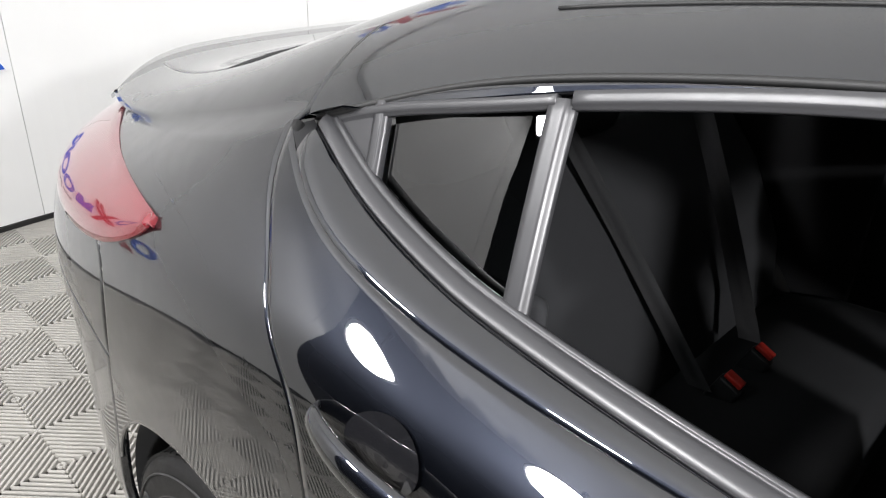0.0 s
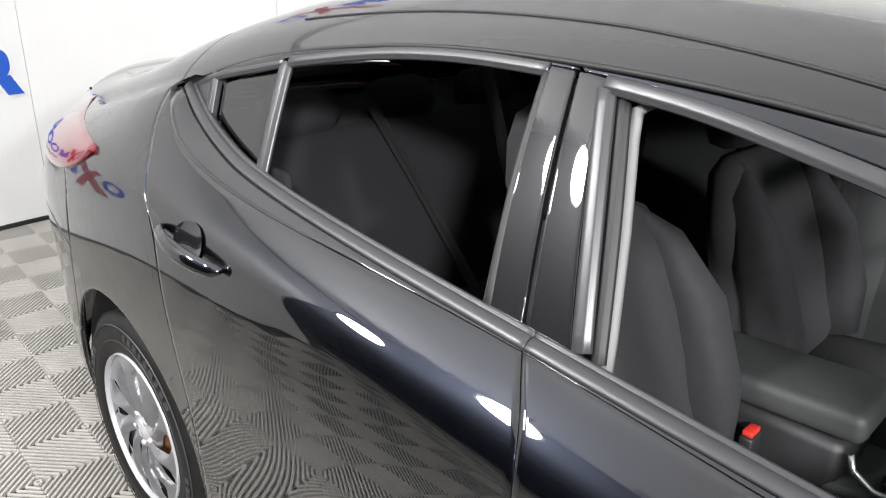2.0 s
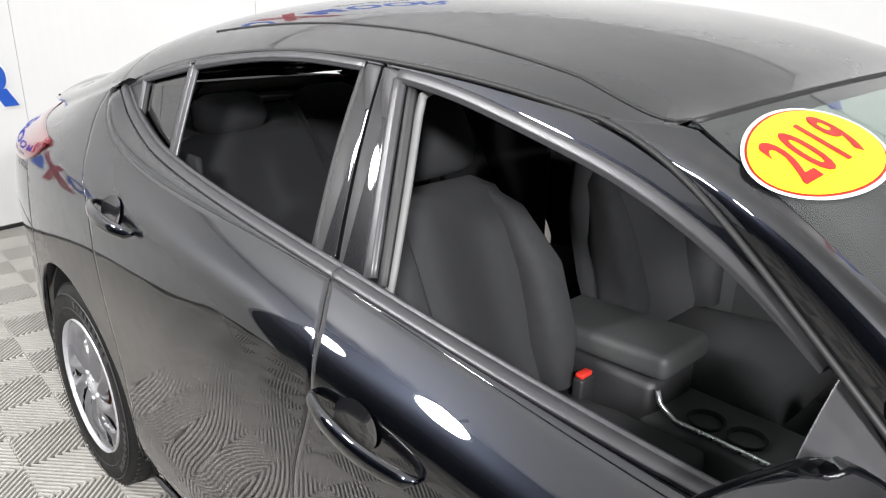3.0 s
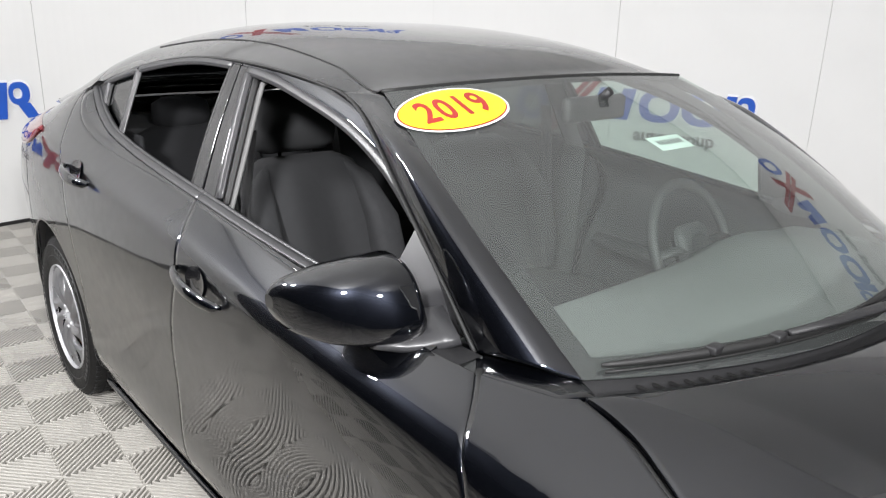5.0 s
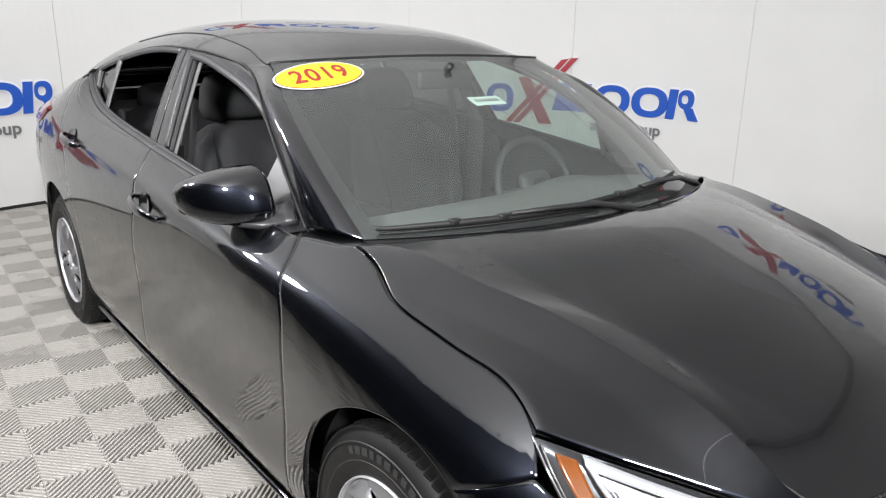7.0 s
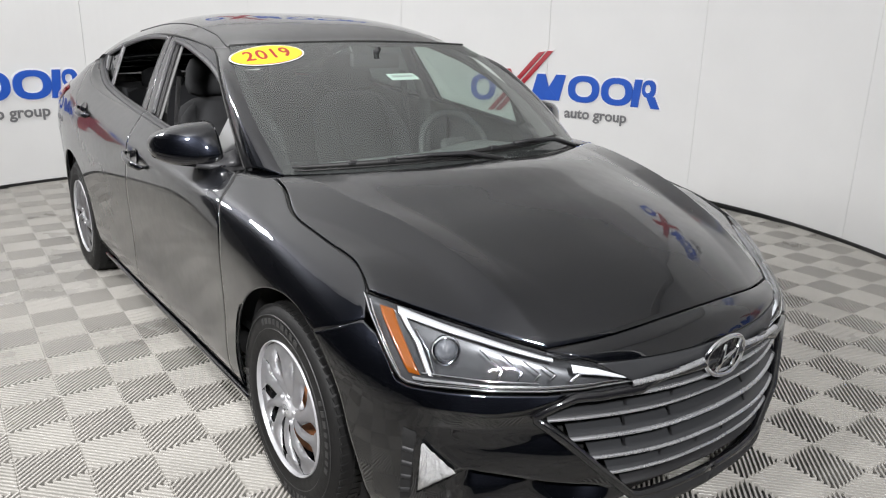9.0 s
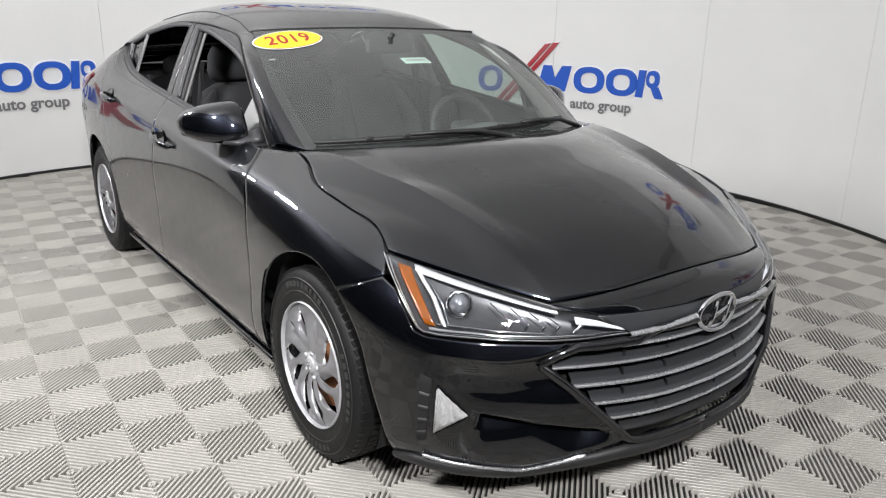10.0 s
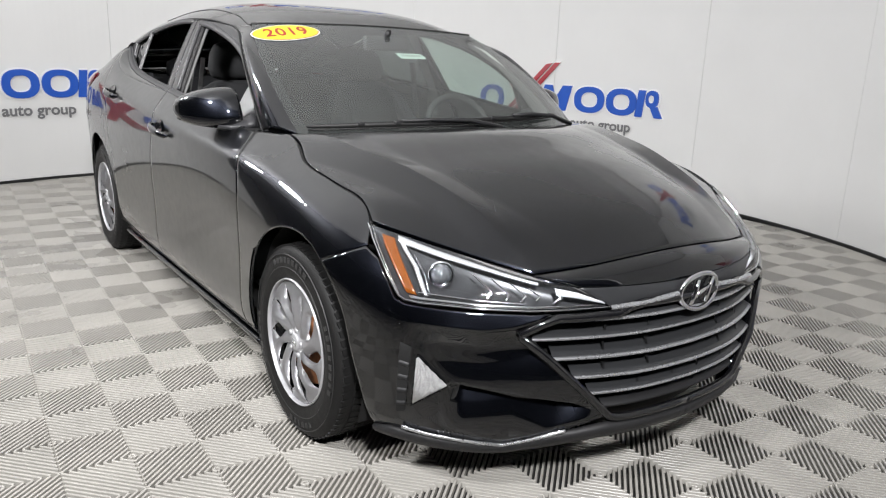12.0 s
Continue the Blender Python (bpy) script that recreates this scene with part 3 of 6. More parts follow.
# ---- ribbed interlocking floor tiles, 0.4 m each of four squares whose ribs alternate across the diagonals ----
def rib_tile_mesh():
    bm = bmesh.new()
    ribs, half = 17, 0.1
    pitch = 2 * half * math.sqrt(2) / ribs
    w, h = pitch * 0.235, 0.018
    for cx, cy, way in ((-half, -half, 1), (half, half, 1), (-half, half, -1), (half, -half, -1)):
        for k in range(ribs):
            d = (k - (ribs - 1) / 2) * pitch
            length = half * math.sqrt(2) - abs(d) - 0.002
            if length < 0.004:
                continue
            ax, ay = math.sqrt(0.5), way * math.sqrt(0.5)
            nx, ny = -ay, ax
            ring = []
            for z, s in ((-h, w), (-0.001, w), (0.0, w * 0.8)):
                cut = 0 if z < -0.0005 else 0.001
                ring.append([bm.verts.new((cx + nx * (d + sn * s) + ax * sa * (length - cut), cy + ny * (d + sn * s) + ay * sa * (length - cut), z)) for sa, sn in ((-1, -1), (1, -1), (1, 1), (-1, 1))])
            for a, b in zip(ring, ring[1:]):
                for i in range(4):
                    bm.faces.new((a[i], a[(i + 1) % 4], b[(i + 1) % 4], b[i]))
            bm.faces.new(ring[-1])
    me = bpy.data.meshes.new("floor_tile")
    bm.to_mesh(me)
    bm.free()
    me.materials.append(TILE)
    return me


TILE_TURN = radians(-2.3)
TILE_A, TILE_B = Vector((math.cos(TILE_TURN), math.sin(TILE_TURN), 0)), Vector((-math.sin(TILE_TURN), math.cos(TILE_TURN), 0))
TILE_ORIGIN = Vector((-0.513, -1.138, 0))
tile_mesh = rib_tile_mesh()
floor = tagged(new("floor"), "pale grey ribbed plastic floor tiles in a checker of rib directions", "floor", kind="structure")
outer = bmesh.new()
count = 0
for i in range(-16, 12):
    for j in range(-10, 14):
        p = TILE_ORIGIN + TILE_A * (0.4 * i + 0.2) + TILE_B * (0.4 * j + 0.2)
        r = math.hypot(p.x - BOOTH_X, p.y - BOOTH_Y)
        a = math.degrees(math.atan2(p.y - BOOTH_Y, p.x - BOOTH_X)) % 360
        if r > BOOTH_R + 0.1 and (WALL_FROM - 2 < a < WALL_TO + 2):
            continue
        if r > BOOTH_R + 1.2:
            continue
        m = Matrix.Translation(p) @ Matrix.Rotation(TILE_TURN, 4, "Z")
        hidden = -3.3 < p.x < 0.4 and abs(p.y) < 0.5
        if r < BOOTH_R + 0.3 and not hidden and count < 300:
            count += 1
            ob = new("floor_tile", tile_mesh)
            ob.parent = floor
            ob.matrix_basis = m
        else:
            b = bmesh.new()
            b.from_mesh(tile_mesh)
            bmesh.ops.transform(b, matrix=m, verts=b.verts)
            me = bpy.data.meshes.new("tmp")
            b.to_mesh(me)
            b.free()
            outer.from_mesh(me)
            bpy.data.meshes.remove(me)
rest = finish(outer, "outer_floor_tiles", TILE, floor, smooth=False)
rest["kind"] = "stuff"

# ---- the car ----
car = thing("car", "glossy black four-door saloon car parked on pale ribbed tiles", "car")
GAP = 0.0014
ARCH_R, ARCH_F = (-2.70, 0.335, 0.372), (0.03, 0.340, 0.362)


def on_shell(p):
    """p: x along the side and height."""
    x, z = float(p[0]), float(p[1])
    t = side_t(x)
    for _ in range(4):
        q = shell(t, z)
        t = min(max(t + (q[0] - x) * 0.19, 0.0), 1.0)
    return shell(t, z)


def cut(points, shift=0.0):
    c = along(points)
    return lambda t: c(t) + np.array((shift, 0.0))


REAR_CUT = [(-2.335, 0.225), (-2.325, 0.40), (-2.335, 0.56), (-2.367, 0.767), (-2.390, 0.86), (-2.425, 0.955), (-2.485, 1.02), (-2.555, 1.098), (-2.612, 1.17), (-2.622, 1.19)]
B_CUT = [(-1.545, 0.225), (-1.553, 0.40), (-1.552, 0.54), (-1.505, 0.732), (-1.468, 0.834), (-1.480, 0.945), (-1.520, 0.995), (-1.535, 1.012)]
FRONT_CUT = [(-0.45, 0.225), (-0.44, 0.36), (-0.425, 0.52), (-0.405, 0.66), (-0.402, 0.76), (-0.445, 0.868), (-0.497, 0.928), (-0.505, 0.935)]
SILL = 0.225


def belt_edge(x0, x1, drop=0.0):
    return lambda t: np.array((x0 + (x1 - x0) * t, BELT_Z(x0 + (x1 - x0) * t) - 0.022 - drop))


def level(x0, x1, z):
    return lambda t: np.array((x0 + (x1 - x0) * t, z))


def arc(c, a0, a1):
    return lambda t: np.array((c[0] + c[2] * math.cos(radians(a0 + (a1 - a0) * t)), c[1] + c[2] * math.sin(radians(a0 + (a1 - a0) * t))))


def sheet(bottom, right, top_edge, left, nu, nv, turn=on_shell):
    return patch(bottom, right, top_edge, left, nu, nv, turn)


# doors
def door_cut(points, x_shift):
    c = along(points)
    return lambda t: c(t) + np.array((x_shift, 0.0))


rear_l, rear_r = door_cut(REAR_CUT, GAP), door_cut(B_CUT, -GAP)
front_l, front_r = door_cut(B_CUT, GAP), door_cut(FRONT_CUT, -GAP)


def top_between(a, b, drop=0.0):
    x0, z0 = a(1)
    x1, z1 = b(1)
    def f(t):
        x = x0 + (x1 - x0) * t
        base = BELT_Z(x) - 0.020
        return np.array((x, base + (1 - t) * (z0 - BELT_Z(x0) + 0.020) + t * (z1 - BELT_Z(x1) + 0.020)))
    return f


rear_door_skin = sheet(level(*(rear_l(0)[0], rear_r(0)[0]), SILL), rear_r, top_between(rear_l, rear_r), rear_l, 40, 44)
front_door_skin = sheet(level(*(front_l(0)[0], front_r(0)[0]), SILL), front_r, top_between(front_l, front_r), front_l, 48, 44)
rear_doors = both("rear_door", rear_door_skin, PAINT, car)
front_doors = both("front_door", front_door_skin, PAINT, car)

# sill under the doors
sill_grid = np.array([[on_shell((-2.34 + 1.98 * u, z)) for u in steps(40)] for z in (0.150, 0.165, 0.185, 0.205, 0.2205)])
both("sill", sill_grid, PAINT, car)

rows = []
for z, out in ((0.146, 0.002), (0.152, 0.024), (0.166, 0.036), (0.184, 0.036), (0.196, 0.028), (0.202, 0.012)):
    rows.append([shell(side_t(-2.32 + 1.97 * u), z, out) for u in steps(40)])
both("sill_ledge", np.array(rows), PAINT, car, depth=0.012)

# front wing: from the front door cut over the arch to the bumper cut
wing_back = door_cut(FRONT_CUT, GAP)
HOOD_SIDE = along([(-0.345, 0.945), (-0.27, 0.930), (-0.193, 0.904), (-0.14, 0.884), (-0.07, 0.866), (0.02, 0.850), (0.10, 0.836), (0.18, 0.822), (0.235, 0.810), (0.272, 0.795), (0.312, 0.770)])
wing_top = lambda t: straight([wing_back(1), (-0.36, 0.938)])(t / 0.18) if t < 0.18 else HOOD_SIDE((t - 0.18) / 0.82)
a_end = 58.0
arch_part = arc(ARCH_F, 180 + 8, a_end)
wing_low = lambda t: straight([(-0.448, 0.235), (ARCH_F[0] - ARCH_F[2] * 0.99, 0.235), tuple(arch_part(0))])(t / 0.2) if t < 0.2 else arch_part((t - 0.2) / 0.8)
wing_front = straight([tuple(arch_part(1)), (0.360, 0.718), (0.338, 0.747), (0.314, 0.7695)])
wing_back_low = lambda t: wing_back(0.02 + 0.98 * t)
wing = sheet(wing_low, wing_front, wing_top, wing_back_low, 60, 40)
both("front_wing", wing, PAINT, car, depth=0.007)

# rear quarter: from the rear door cut over the arch to the bumper cut, up to the roof edge
quarter_front = door_cut(REAR_CUT, -GAP)
arch_rear = arc(ARCH_R, -12, 158)
quarter_low = lambda t: straight([(-2.337, 0.235), tuple(arch_rear(0))])(t / 0.1) if t < 0.1 else arch_rear((t - 0.1) / 0.9)
def edge_line(x0, x1):
    return lambda t: np.array((x0 + (x1 - x0) * t, EDGE_Z(x0 + (x1 - x0) * t)))
quarter_rear = along([tuple(arch_rear(1)), (-2.995, 0.62), (-2.945, 0.76), (-2.925, 0.88), (-2.955, 0.965), (-3.06, 1.01), (-3.22, 1.04), (-3.40, EDGE_Z(-3.40))])
quarter = sheet(quarter_low, quarter_rear, edge_line(-2.624, -3.40), quarter_front, 60, 44)
sail_rows = [[top(-2.624 + (-3.40 + 2.624) * u, -(1 - 0.20 * w)) for u in steps(60)] for w in (0.06, 0.14, 0.24, 0.36, 0.50, 0.66, 0.82, 0.96, 1.0)]
quarter = np.concatenate([quarter, np.array(sail_rows)], axis=0)
both("quarter_panel", quarter, PAINT, car, depth=0.005)

# boot side and bumper, wrapping round the tail
def on_shell_t(p):
    return shell(float(p[0]), float(p[1]))
def t_of(x):
    t = side_t(x)
    return t
bumper_top = along([(t_of(-2.948), 0.755), (t_of(-3.2), 0.80), (t_of(-3.45), 0.80), (0.955, 0.80), (1.0, 0.80)])
bumper_low = lambda t: np.array((t_of(-3.05) + (1 - t_of(-3.05)) * t, 0.24 + 0.04 * t))
bumper_front = along([(t_of(-3.06), 0.24), (t_of(-3.075), 0.36), (t_of(-3.05), 0.47), (t_of(-3.0), 0.62), (t_of(-2.948), 0.755)])
rear_bumper = sheet(bumper_low, lambda t: np.array((1.0, 0.28 + 0.52 * t)), bumper_top, bumper_front, 50, 26, on_shell_t)
both("rear_bumper", rear_bumper, PAINT, car)
tail_top = along([(t_of(-3.30), 1.045), (0.90, 1.06), (0.96, 1.06), (1.0, 1.06)])
boot_back = sheet(lambda t: bumper_top(t) + np.array((0, 0.006)), lambda t: np.array((1.0, 0.806 + 0.254 * t)), tail_top,
                  along([(t_of(-2.946), 0.762), (t_of(-2.930), 0.88), (t_of(-2.965), 0.965), (t_of(-3.07), 1.008), (t_of(-3.30), 1.045)]), 50, 24, on_shell_t)
both("tail_panel", boot_back, PAINT, car)

# roof, rear window, sail panels, boot lid
SCREEN_TOP = lambda t: np.array((-1.037 + 0.0196 * (1 - (2 * t - 1) ** 2), (2 * t - 1) * 0.573, 1.322 + 0.0164 * (1 - (2 * t - 1) ** 2)))
roof_front = lambda t: SCREEN_TOP(t)[0] * np.array((1, 0)) + np.array((-0.008, 2 * t - 1))
def on_top(p):
    """The roof; towards the front it runs out into the windscreen's top edge."""
    x, v = float(p[0]), float(p[1])
    t = (v + 1) / 2
    k = min(max((x + 1.40) / 0.355, 0.0), 1.0) ** (3 + 5 * v ** 4)
    return top(x, v, k * (SCREEN_TOP(t)[2] + 0.003 - top(roof_front(t)[0], v)[2]))
def roof_back(t):
    a = min(max((abs(2 * t - 1) - 0.70) / 0.12, 0.0), 1.0)
    return np.array((-2.50 - 0.1225 * a * a * (3 - 2 * a), 2 * t - 1))
roof = sheet(roof_front, lambda t: np.array((-1.045 - 1.5775 * t, 1.0)), roof_back, lambda t: np.array((-1.045 - 1.5775 * t, -1.0)), 80, 64, on_top)
part("roof", grid_bm(roof), PAINT, car)
rear_glass = sheet(lambda t: np.array((-2.53, (2 * t - 1) * 0.795)), lambda t: np.array((-2.53 - 0.50 * t, 0.795)), lambda t: np.array((-3.03, (2 * t - 1) * 0.795)), lambda t: np.array((-2.53 - 0.50 * t, -0.795)), 30, 20, lambda p: top(p[0], p[1], -0.004))
part("rear_window", panel_bm(rear_glass, 0.004, 0.001), DARK_GLASS, car)
lid = sheet(lambda t: np.array((-3.036, (2 * t - 1) * 0.795)), lambda t: np.array((-3.036 - 0.40 * t, 0.795)), lambda t: np.array((-3.436, (2 * t - 1) * 0.795)), lambda t: np.array((-3.036 - 0.40 * t, -0.795)), 40, 20, on_top)
part("boot_lid", panel_bm(lid, 0.02), PAINT, car)
b = bmesh.new()
run_out = lambda v: 1.0 - min(max((abs(v) - 0.62) / 0.36, 0.0), 1.0) ** 2
spoiler = [[top(-3.436 + 0.036 * (1 - run_out(v)) - 0.10 * s * (run_out(v) if s > 0 else 1.0), v, dz * run_out(v)) for v in np.linspace(-1, 1, 61)] for s, dz in ((-0.38, -0.004), (0, -0.001), (0.5, 0.003), (1.0, 0.006), (1.05, -0.012), (0.9, -0.06))]
part("boot_edge", grid_bm(spoiler, bm=b), PAINT, car)

# bonnet
COWL = lambda t: np.array((-0.105 - 0.225 * abs(2 * t - 1) ** 2.2, (2 * t - 1) * 0.700, 0.966 - 0.026 * (2 * t - 1) ** 2))
NOSE_CORNER = 0.53
NOSE_FRONT = along([(0.760, 0.0, 0.708), (0.753, -0.15, 0.703), (0.728, -0.32, 0.688), (0.674, -0.482, 0.670)])
NOSE_SIDE = along([(0.674, -0.482, 0.670), (0.602, -0.552, 0.692), (0.50, -0.632, 0.720), (0.41, -0.706, 0.746), (0.314, -0.777, 0.772)])
NOSE_HALF = lambda a: NOSE_FRONT(a / NOSE_CORNER) if a < NOSE_CORNER else NOSE_SIDE((a - NOSE_CORNER) / (1 - NOSE_CORNER))
def nose(t):
    s = 2 * t - 1
    p = NOSE_HALF(abs(s))
    return p if s < 0 else p * np.array((1, -1, 1))
HOOD_SIDE3 = along([np.array(on_shell(HOOD_SIDE(t))) + np.array((0, 0.0125, 0.001)) for t in np.linspace(0.02, 1, 7)])
def bonnet_point(u, v):
    """u across from right to left, v from the screen to the nose."""
    left, right = HOOD_SIDE3(v), HOOD_SIDE3(v) * np.array((1, -1, 1))
    p = (1 - v) * COWL(u) + v * nose(u) + (1 - u) * left + u * right - (1 - u) * (1 - v) * COWL(0) - u * (1 - v) * COWL(1) - (1 - u) * v * nose(0) - u * v * nose(1)
    s = abs(2 * u - 1)
    p[2] += 0.066 * math.sin(math.pi * v ** 0.9) * (1 - s ** 3.0)
    # a sharp fold runs from the corner at the screen to the corner at the lamp
    fold = max(0.0, 1 - abs(s - ridge_at(v)) / 0.17)
    p[2] += 0.029 * fold ** 1.05 * math.sin(math.pi * min(max(v, 0.0), 1.0)) ** 0.7
    # and a finer one on each side of the middle
    off = max(0.0, abs(p[1]) - 0.115)
    p[2] -= 0.024 * off * math.exp(-off / 0.09) * math.sin(math.pi * min(max(0.1 + 0.9 * v, 0.0), 1.0)) ** 0.5
    return p


def ridge_at(v):
    return 0.95 - (0.95 - NOSE_CORNER) * v


def across(w, v):
    """Columns that keep to the fold."""
    r, k = ridge_at(v), 2 * w - 1
    a = abs(k)
    s = a / 0.66 * r if a < 0.66 else r + (a - 0.66) / 0.34 * (1 - r)
    return 0.5 + math.copysign(s, k) / 2


bonnet = np.array([[bonnet_point(across(w, v), v) for w in sorted(steps(120) + [0.168, 0.17, 0.172, 0.828, 0.83, 0.832])] for v in steps(50)])
part("bonnet", panel_bm(bonnet, 0.02), PAINT, car)
for s in (-1, 1):
    part("bonnet_seal", tube_bm([(p[0], s * abs(p[1]), p[2]) for p in (HOOD_SIDE3(t) + np.array((0, -0.006, -0.010)) for t in np.linspace(0, 1, 30))], 0.0055, 6), SEAL, car)

# windscreen and its pillars
SCREEN_LOW = lambda t: np.array((-0.375 + 0.225 * (1 - abs(2 * t - 1) ** 2.2), (2 * t - 1) * 0.672, 0.940 + 0.016 * (1 - (2 * t - 1) ** 2)))
def screen_point(u, v, out=0.0):
    p = (1 - v) * SCREEN_LOW(u) + v * SCREEN_TOP(u)
    s = 2 * u - 1
    p += np.array((0.018, 0.052 * s, 0.030)) * math.sin(math.pi * v) * (1 - 0.3 * s * s)
    return p + np.array((0.5, 0.3 * s, 0.85)) * out
screen = np.array([[screen_point(u, v) for u in np.linspace(0, 1, 41)] for v in np.linspace(0, 1, 31)])
part("windscreen", grid_bm(screen), SCREEN_GLASS, car).visible_shadow = False
PILLAR_OUT = along([(-0.560, -0.728, 0.936), (-0.682, -0.712, 1.045), (-0.842, -0.681, 1.165), (-0.99, -0.640, 1.257), (-1.12, -0.603, 1.303), (-1.20, -0.595, 1.322)])
PILLAR_IN = lambda t: screen_point(0.0, min(t, 1.0))
rows = []
for v in steps(40):
    a, c = PILLAR_IN(v), PILLAR_OUT(v * 0.97)
    row = []
    for u in steps(8, 0.03):
        k = min(max((v - 0.62) / 0.36, 0.0), 1.0)
        p = a + (c - a) * u + np.array((0.01, -0.024, 0.016)) * math.sin(math.pi * u) * (1 - 0.9 * k * k * (3 - 2 * k)) - np.array((0, 0, 0.006)) * k ** 4
        row.append(p)
    rows.append(row)
both("windscreen_pillar", rows, PAINT, car)
# painted corner between wing, bonnet and the foot of the pillar
foot = along([tuple(PILLAR_OUT(0.0)), (-0.47, -0.700, 0.940), tuple(SCREEN_LOW(0.0)), (-0.335, -0.690, 0.938)])
rows = []
for t in np.linspace(0, 1, 14):
    a, c = np.array(on_shell(wing_top(0.178 * t))) + np.array((0, 0.003, 0.0)), foot(t) + np.array((0, 0, -0.004))
    rows.append([a + (c - a) * u + np.array((0, 0, 0.001)) * math.sin(math.pi * u) for u in np.linspace(0, 1, 7)])
both("wing_corner", np.array(rows), PAINT, car, depth=0.012)

# shallow joints along the roof
for sign in (-1, 1):
    line = [on_top((x, sign * float(np.interp(x, (-2.3, -1.6, -1.25, -1.05), (0.85, 0.86, 0.90, 0.985))))) + np.array((0, 0, 0.0005)) for x in np.linspace(-2.35, -1.05, 60)]
    part("roof_joint", tube_bm(line, 0.0026, 6), SEAL, car)

# ---- windows, frames and mouldings along the sides ----
def band(low, high, n, out, m=3):
    """A strip on the window surface between two lines of (x, z) points."""
    a, c = along(low), along(high)
    return np.array([[glass(*(a(u) + (c(u) - a(u)) * v), out) for u in steps(n)] for v in (0.0, 0.25, 0.5, 0.75, 1.0)])


def four(bottom, right, top_edge, left, nu, nv, out):
    return patch(along(bottom), along(right), along(top_edge), along(left), nu, nv, lambda p: glass(float(p[0]), float(p[1]), out))


def edge_pts(xs, drop):
    return [(x, EDGE_Z(x) - drop) for x in xs]


rear_pane = four([(-2.215, 1.078), (-1.97, 1.062), (-1.79, 1.052), (-1.632, 1.034)], [(-1.632, 1.034), (-1.655, 1.18), (-1.668, 1.328)],
                 [(-2.241, 1.279), (-2.016, 1.316), (-1.80, 1.330), (-1.668, 1.328)], [(-2.215, 1.078), (-2.228, 1.18), (-2.241, 1.279)], 24, 14, -0.010)
quarter_pane = four([(-2.468, 1.150), (-2.372, 1.118), (-2.245, 1.088)], [(-2.245, 1.088), (-2.256, 1.18), (-2.266, 1.274)],
                    [(-2.482, 1.216), (-2.367, 1.249), (-2.266, 1.274)], [(-2.468, 1.150), (-2.475, 1.183), (-2.482, 1.216)], 16, 10, -0.010)
for flip in (0, 1):
    f = flip_y if flip else (lambda g: g)
    if flip:
        part("rear_door_window", grid_bm(f(rear_pane)), DARK_GLASS, car, "tinted side window")
    p = part("quarter_window", grid_bm(f(quarter_pane)), DARK_GLASS, car, "dark tinted quarter window")
front_pane = four([(-1.458, 1.028), (-1.276, 1.003), (-1.066, 0.977), (-0.80, 0.950)], [(-0.80, 0.950), (-0.79, 1.02), (-0.785, 1.10)],
                  [(-1.556, 1.322), (-1.315, 1.290), (-1.014, 1.213), (-0.785, 1.10)], [(-1.458, 1.028), (-1.50, 1.16), (-1.556, 1.322)], 24, 14, -0.010)
part("front_door_window", grid_bm(flip_y(front_pane)), CLEAR_GLASS, car, "lightly tinted front side window")

# upper door frames
xs_r = (-2.60, -2.49, -2.40, -2.27, -2.10, -1.95, -1.80, -1.70, -1.622)
both("rear_door_frame", band([(-2.60, 1.199), (-2.49, 1.234), (-2.367, 1.262), (-2.266, 1.286), (-2.016, 1.327), (-1.80, 1.341), (-1.618, 1.3395)], edge_pts(xs_r, 0.0075), 40, 0.002), PAINT, car, depth=0.02)
xs_f = (-1.615, -1.5, -1.4, -1.3, -1.2)
F_TOP = [(-1.606, 1.338), (-1.50, 1.331), (-1.40, 1.316), (-1.30, 1.297), (-1.203, 1.276), (-1.105, 1.252), (-1.014, 1.222), (-0.888, 1.174), (-0.775, 1.110), (-0.685, 1.038), (-0.602, 0.958)]
F_EDGE = edge_pts((-1.615, -1.5, -1.4, -1.3, -1.2), 0.0075) + [(-1.10, 1.289), (-0.99, 1.252), (-0.842, 1.161), (-0.702, 1.050), (-0.570, 0.935)]
both("front_door_frame", band(F_TOP, F_EDGE, 44, 0.002), PAINT, car, depth=0.02)
# centre pillar, a slightly rounded cover on each door with the gap between
def rounded(grid, amount):
    g = np.array(grid)
    for i, u in enumerate(np.linspace(-1, 1, g.shape[1])):
        g[:, i] += np.array((0, -0.89, 0.46)) * amount * (1 - u * u)
    return g


both("pillar_cover", rounded(four([(-1.632, 1.030), (-1.562, 1.028)], [(-1.562, 1.028), (-1.6035, 1.219), (-1.6225, 1.337)], [(-1.668, 1.339), (-1.6225, 1.337)], [(-1.632, 1.030), (-1.656, 1.18), (-1.668, 1.339)], 12, 16, 0.002), 0.0010), GLOSS_BLACK, car)
both("pillar_cover", rounded(four([(-1.548, 1.024), (-1.482, 1.024)], [(-1.482, 1.024), (-1.53, 1.17), (-1.573, 1.334)], [(-1.615, 1.337), (-1.573, 1.334)], [(-1.548, 1.024), (-1.595, 1.219), (-1.615, 1.337)], 12, 16, 0.002), 0.0010), GLOSS_BLACK, car)
# rear corner cover and divider bar
both("corner_cover", four([(-2.590, 1.192), (-2.545, 1.162), (-2.487, 1.148)], [(-2.487, 1.148), (-2.492, 1.19), (-2.497, 1.231)], [(-2.590, 1.199), (-2.55, 1.215), (-2.497, 1.231)], [(-2.590, 1.192), (-2.590, 1.199)], 10, 8, 0.001), TRIM, car)


FLAT = (0.0, 0.70, 0.96, 1.0, 1.0, 0.90, 0.62, 0.66, 0.0)


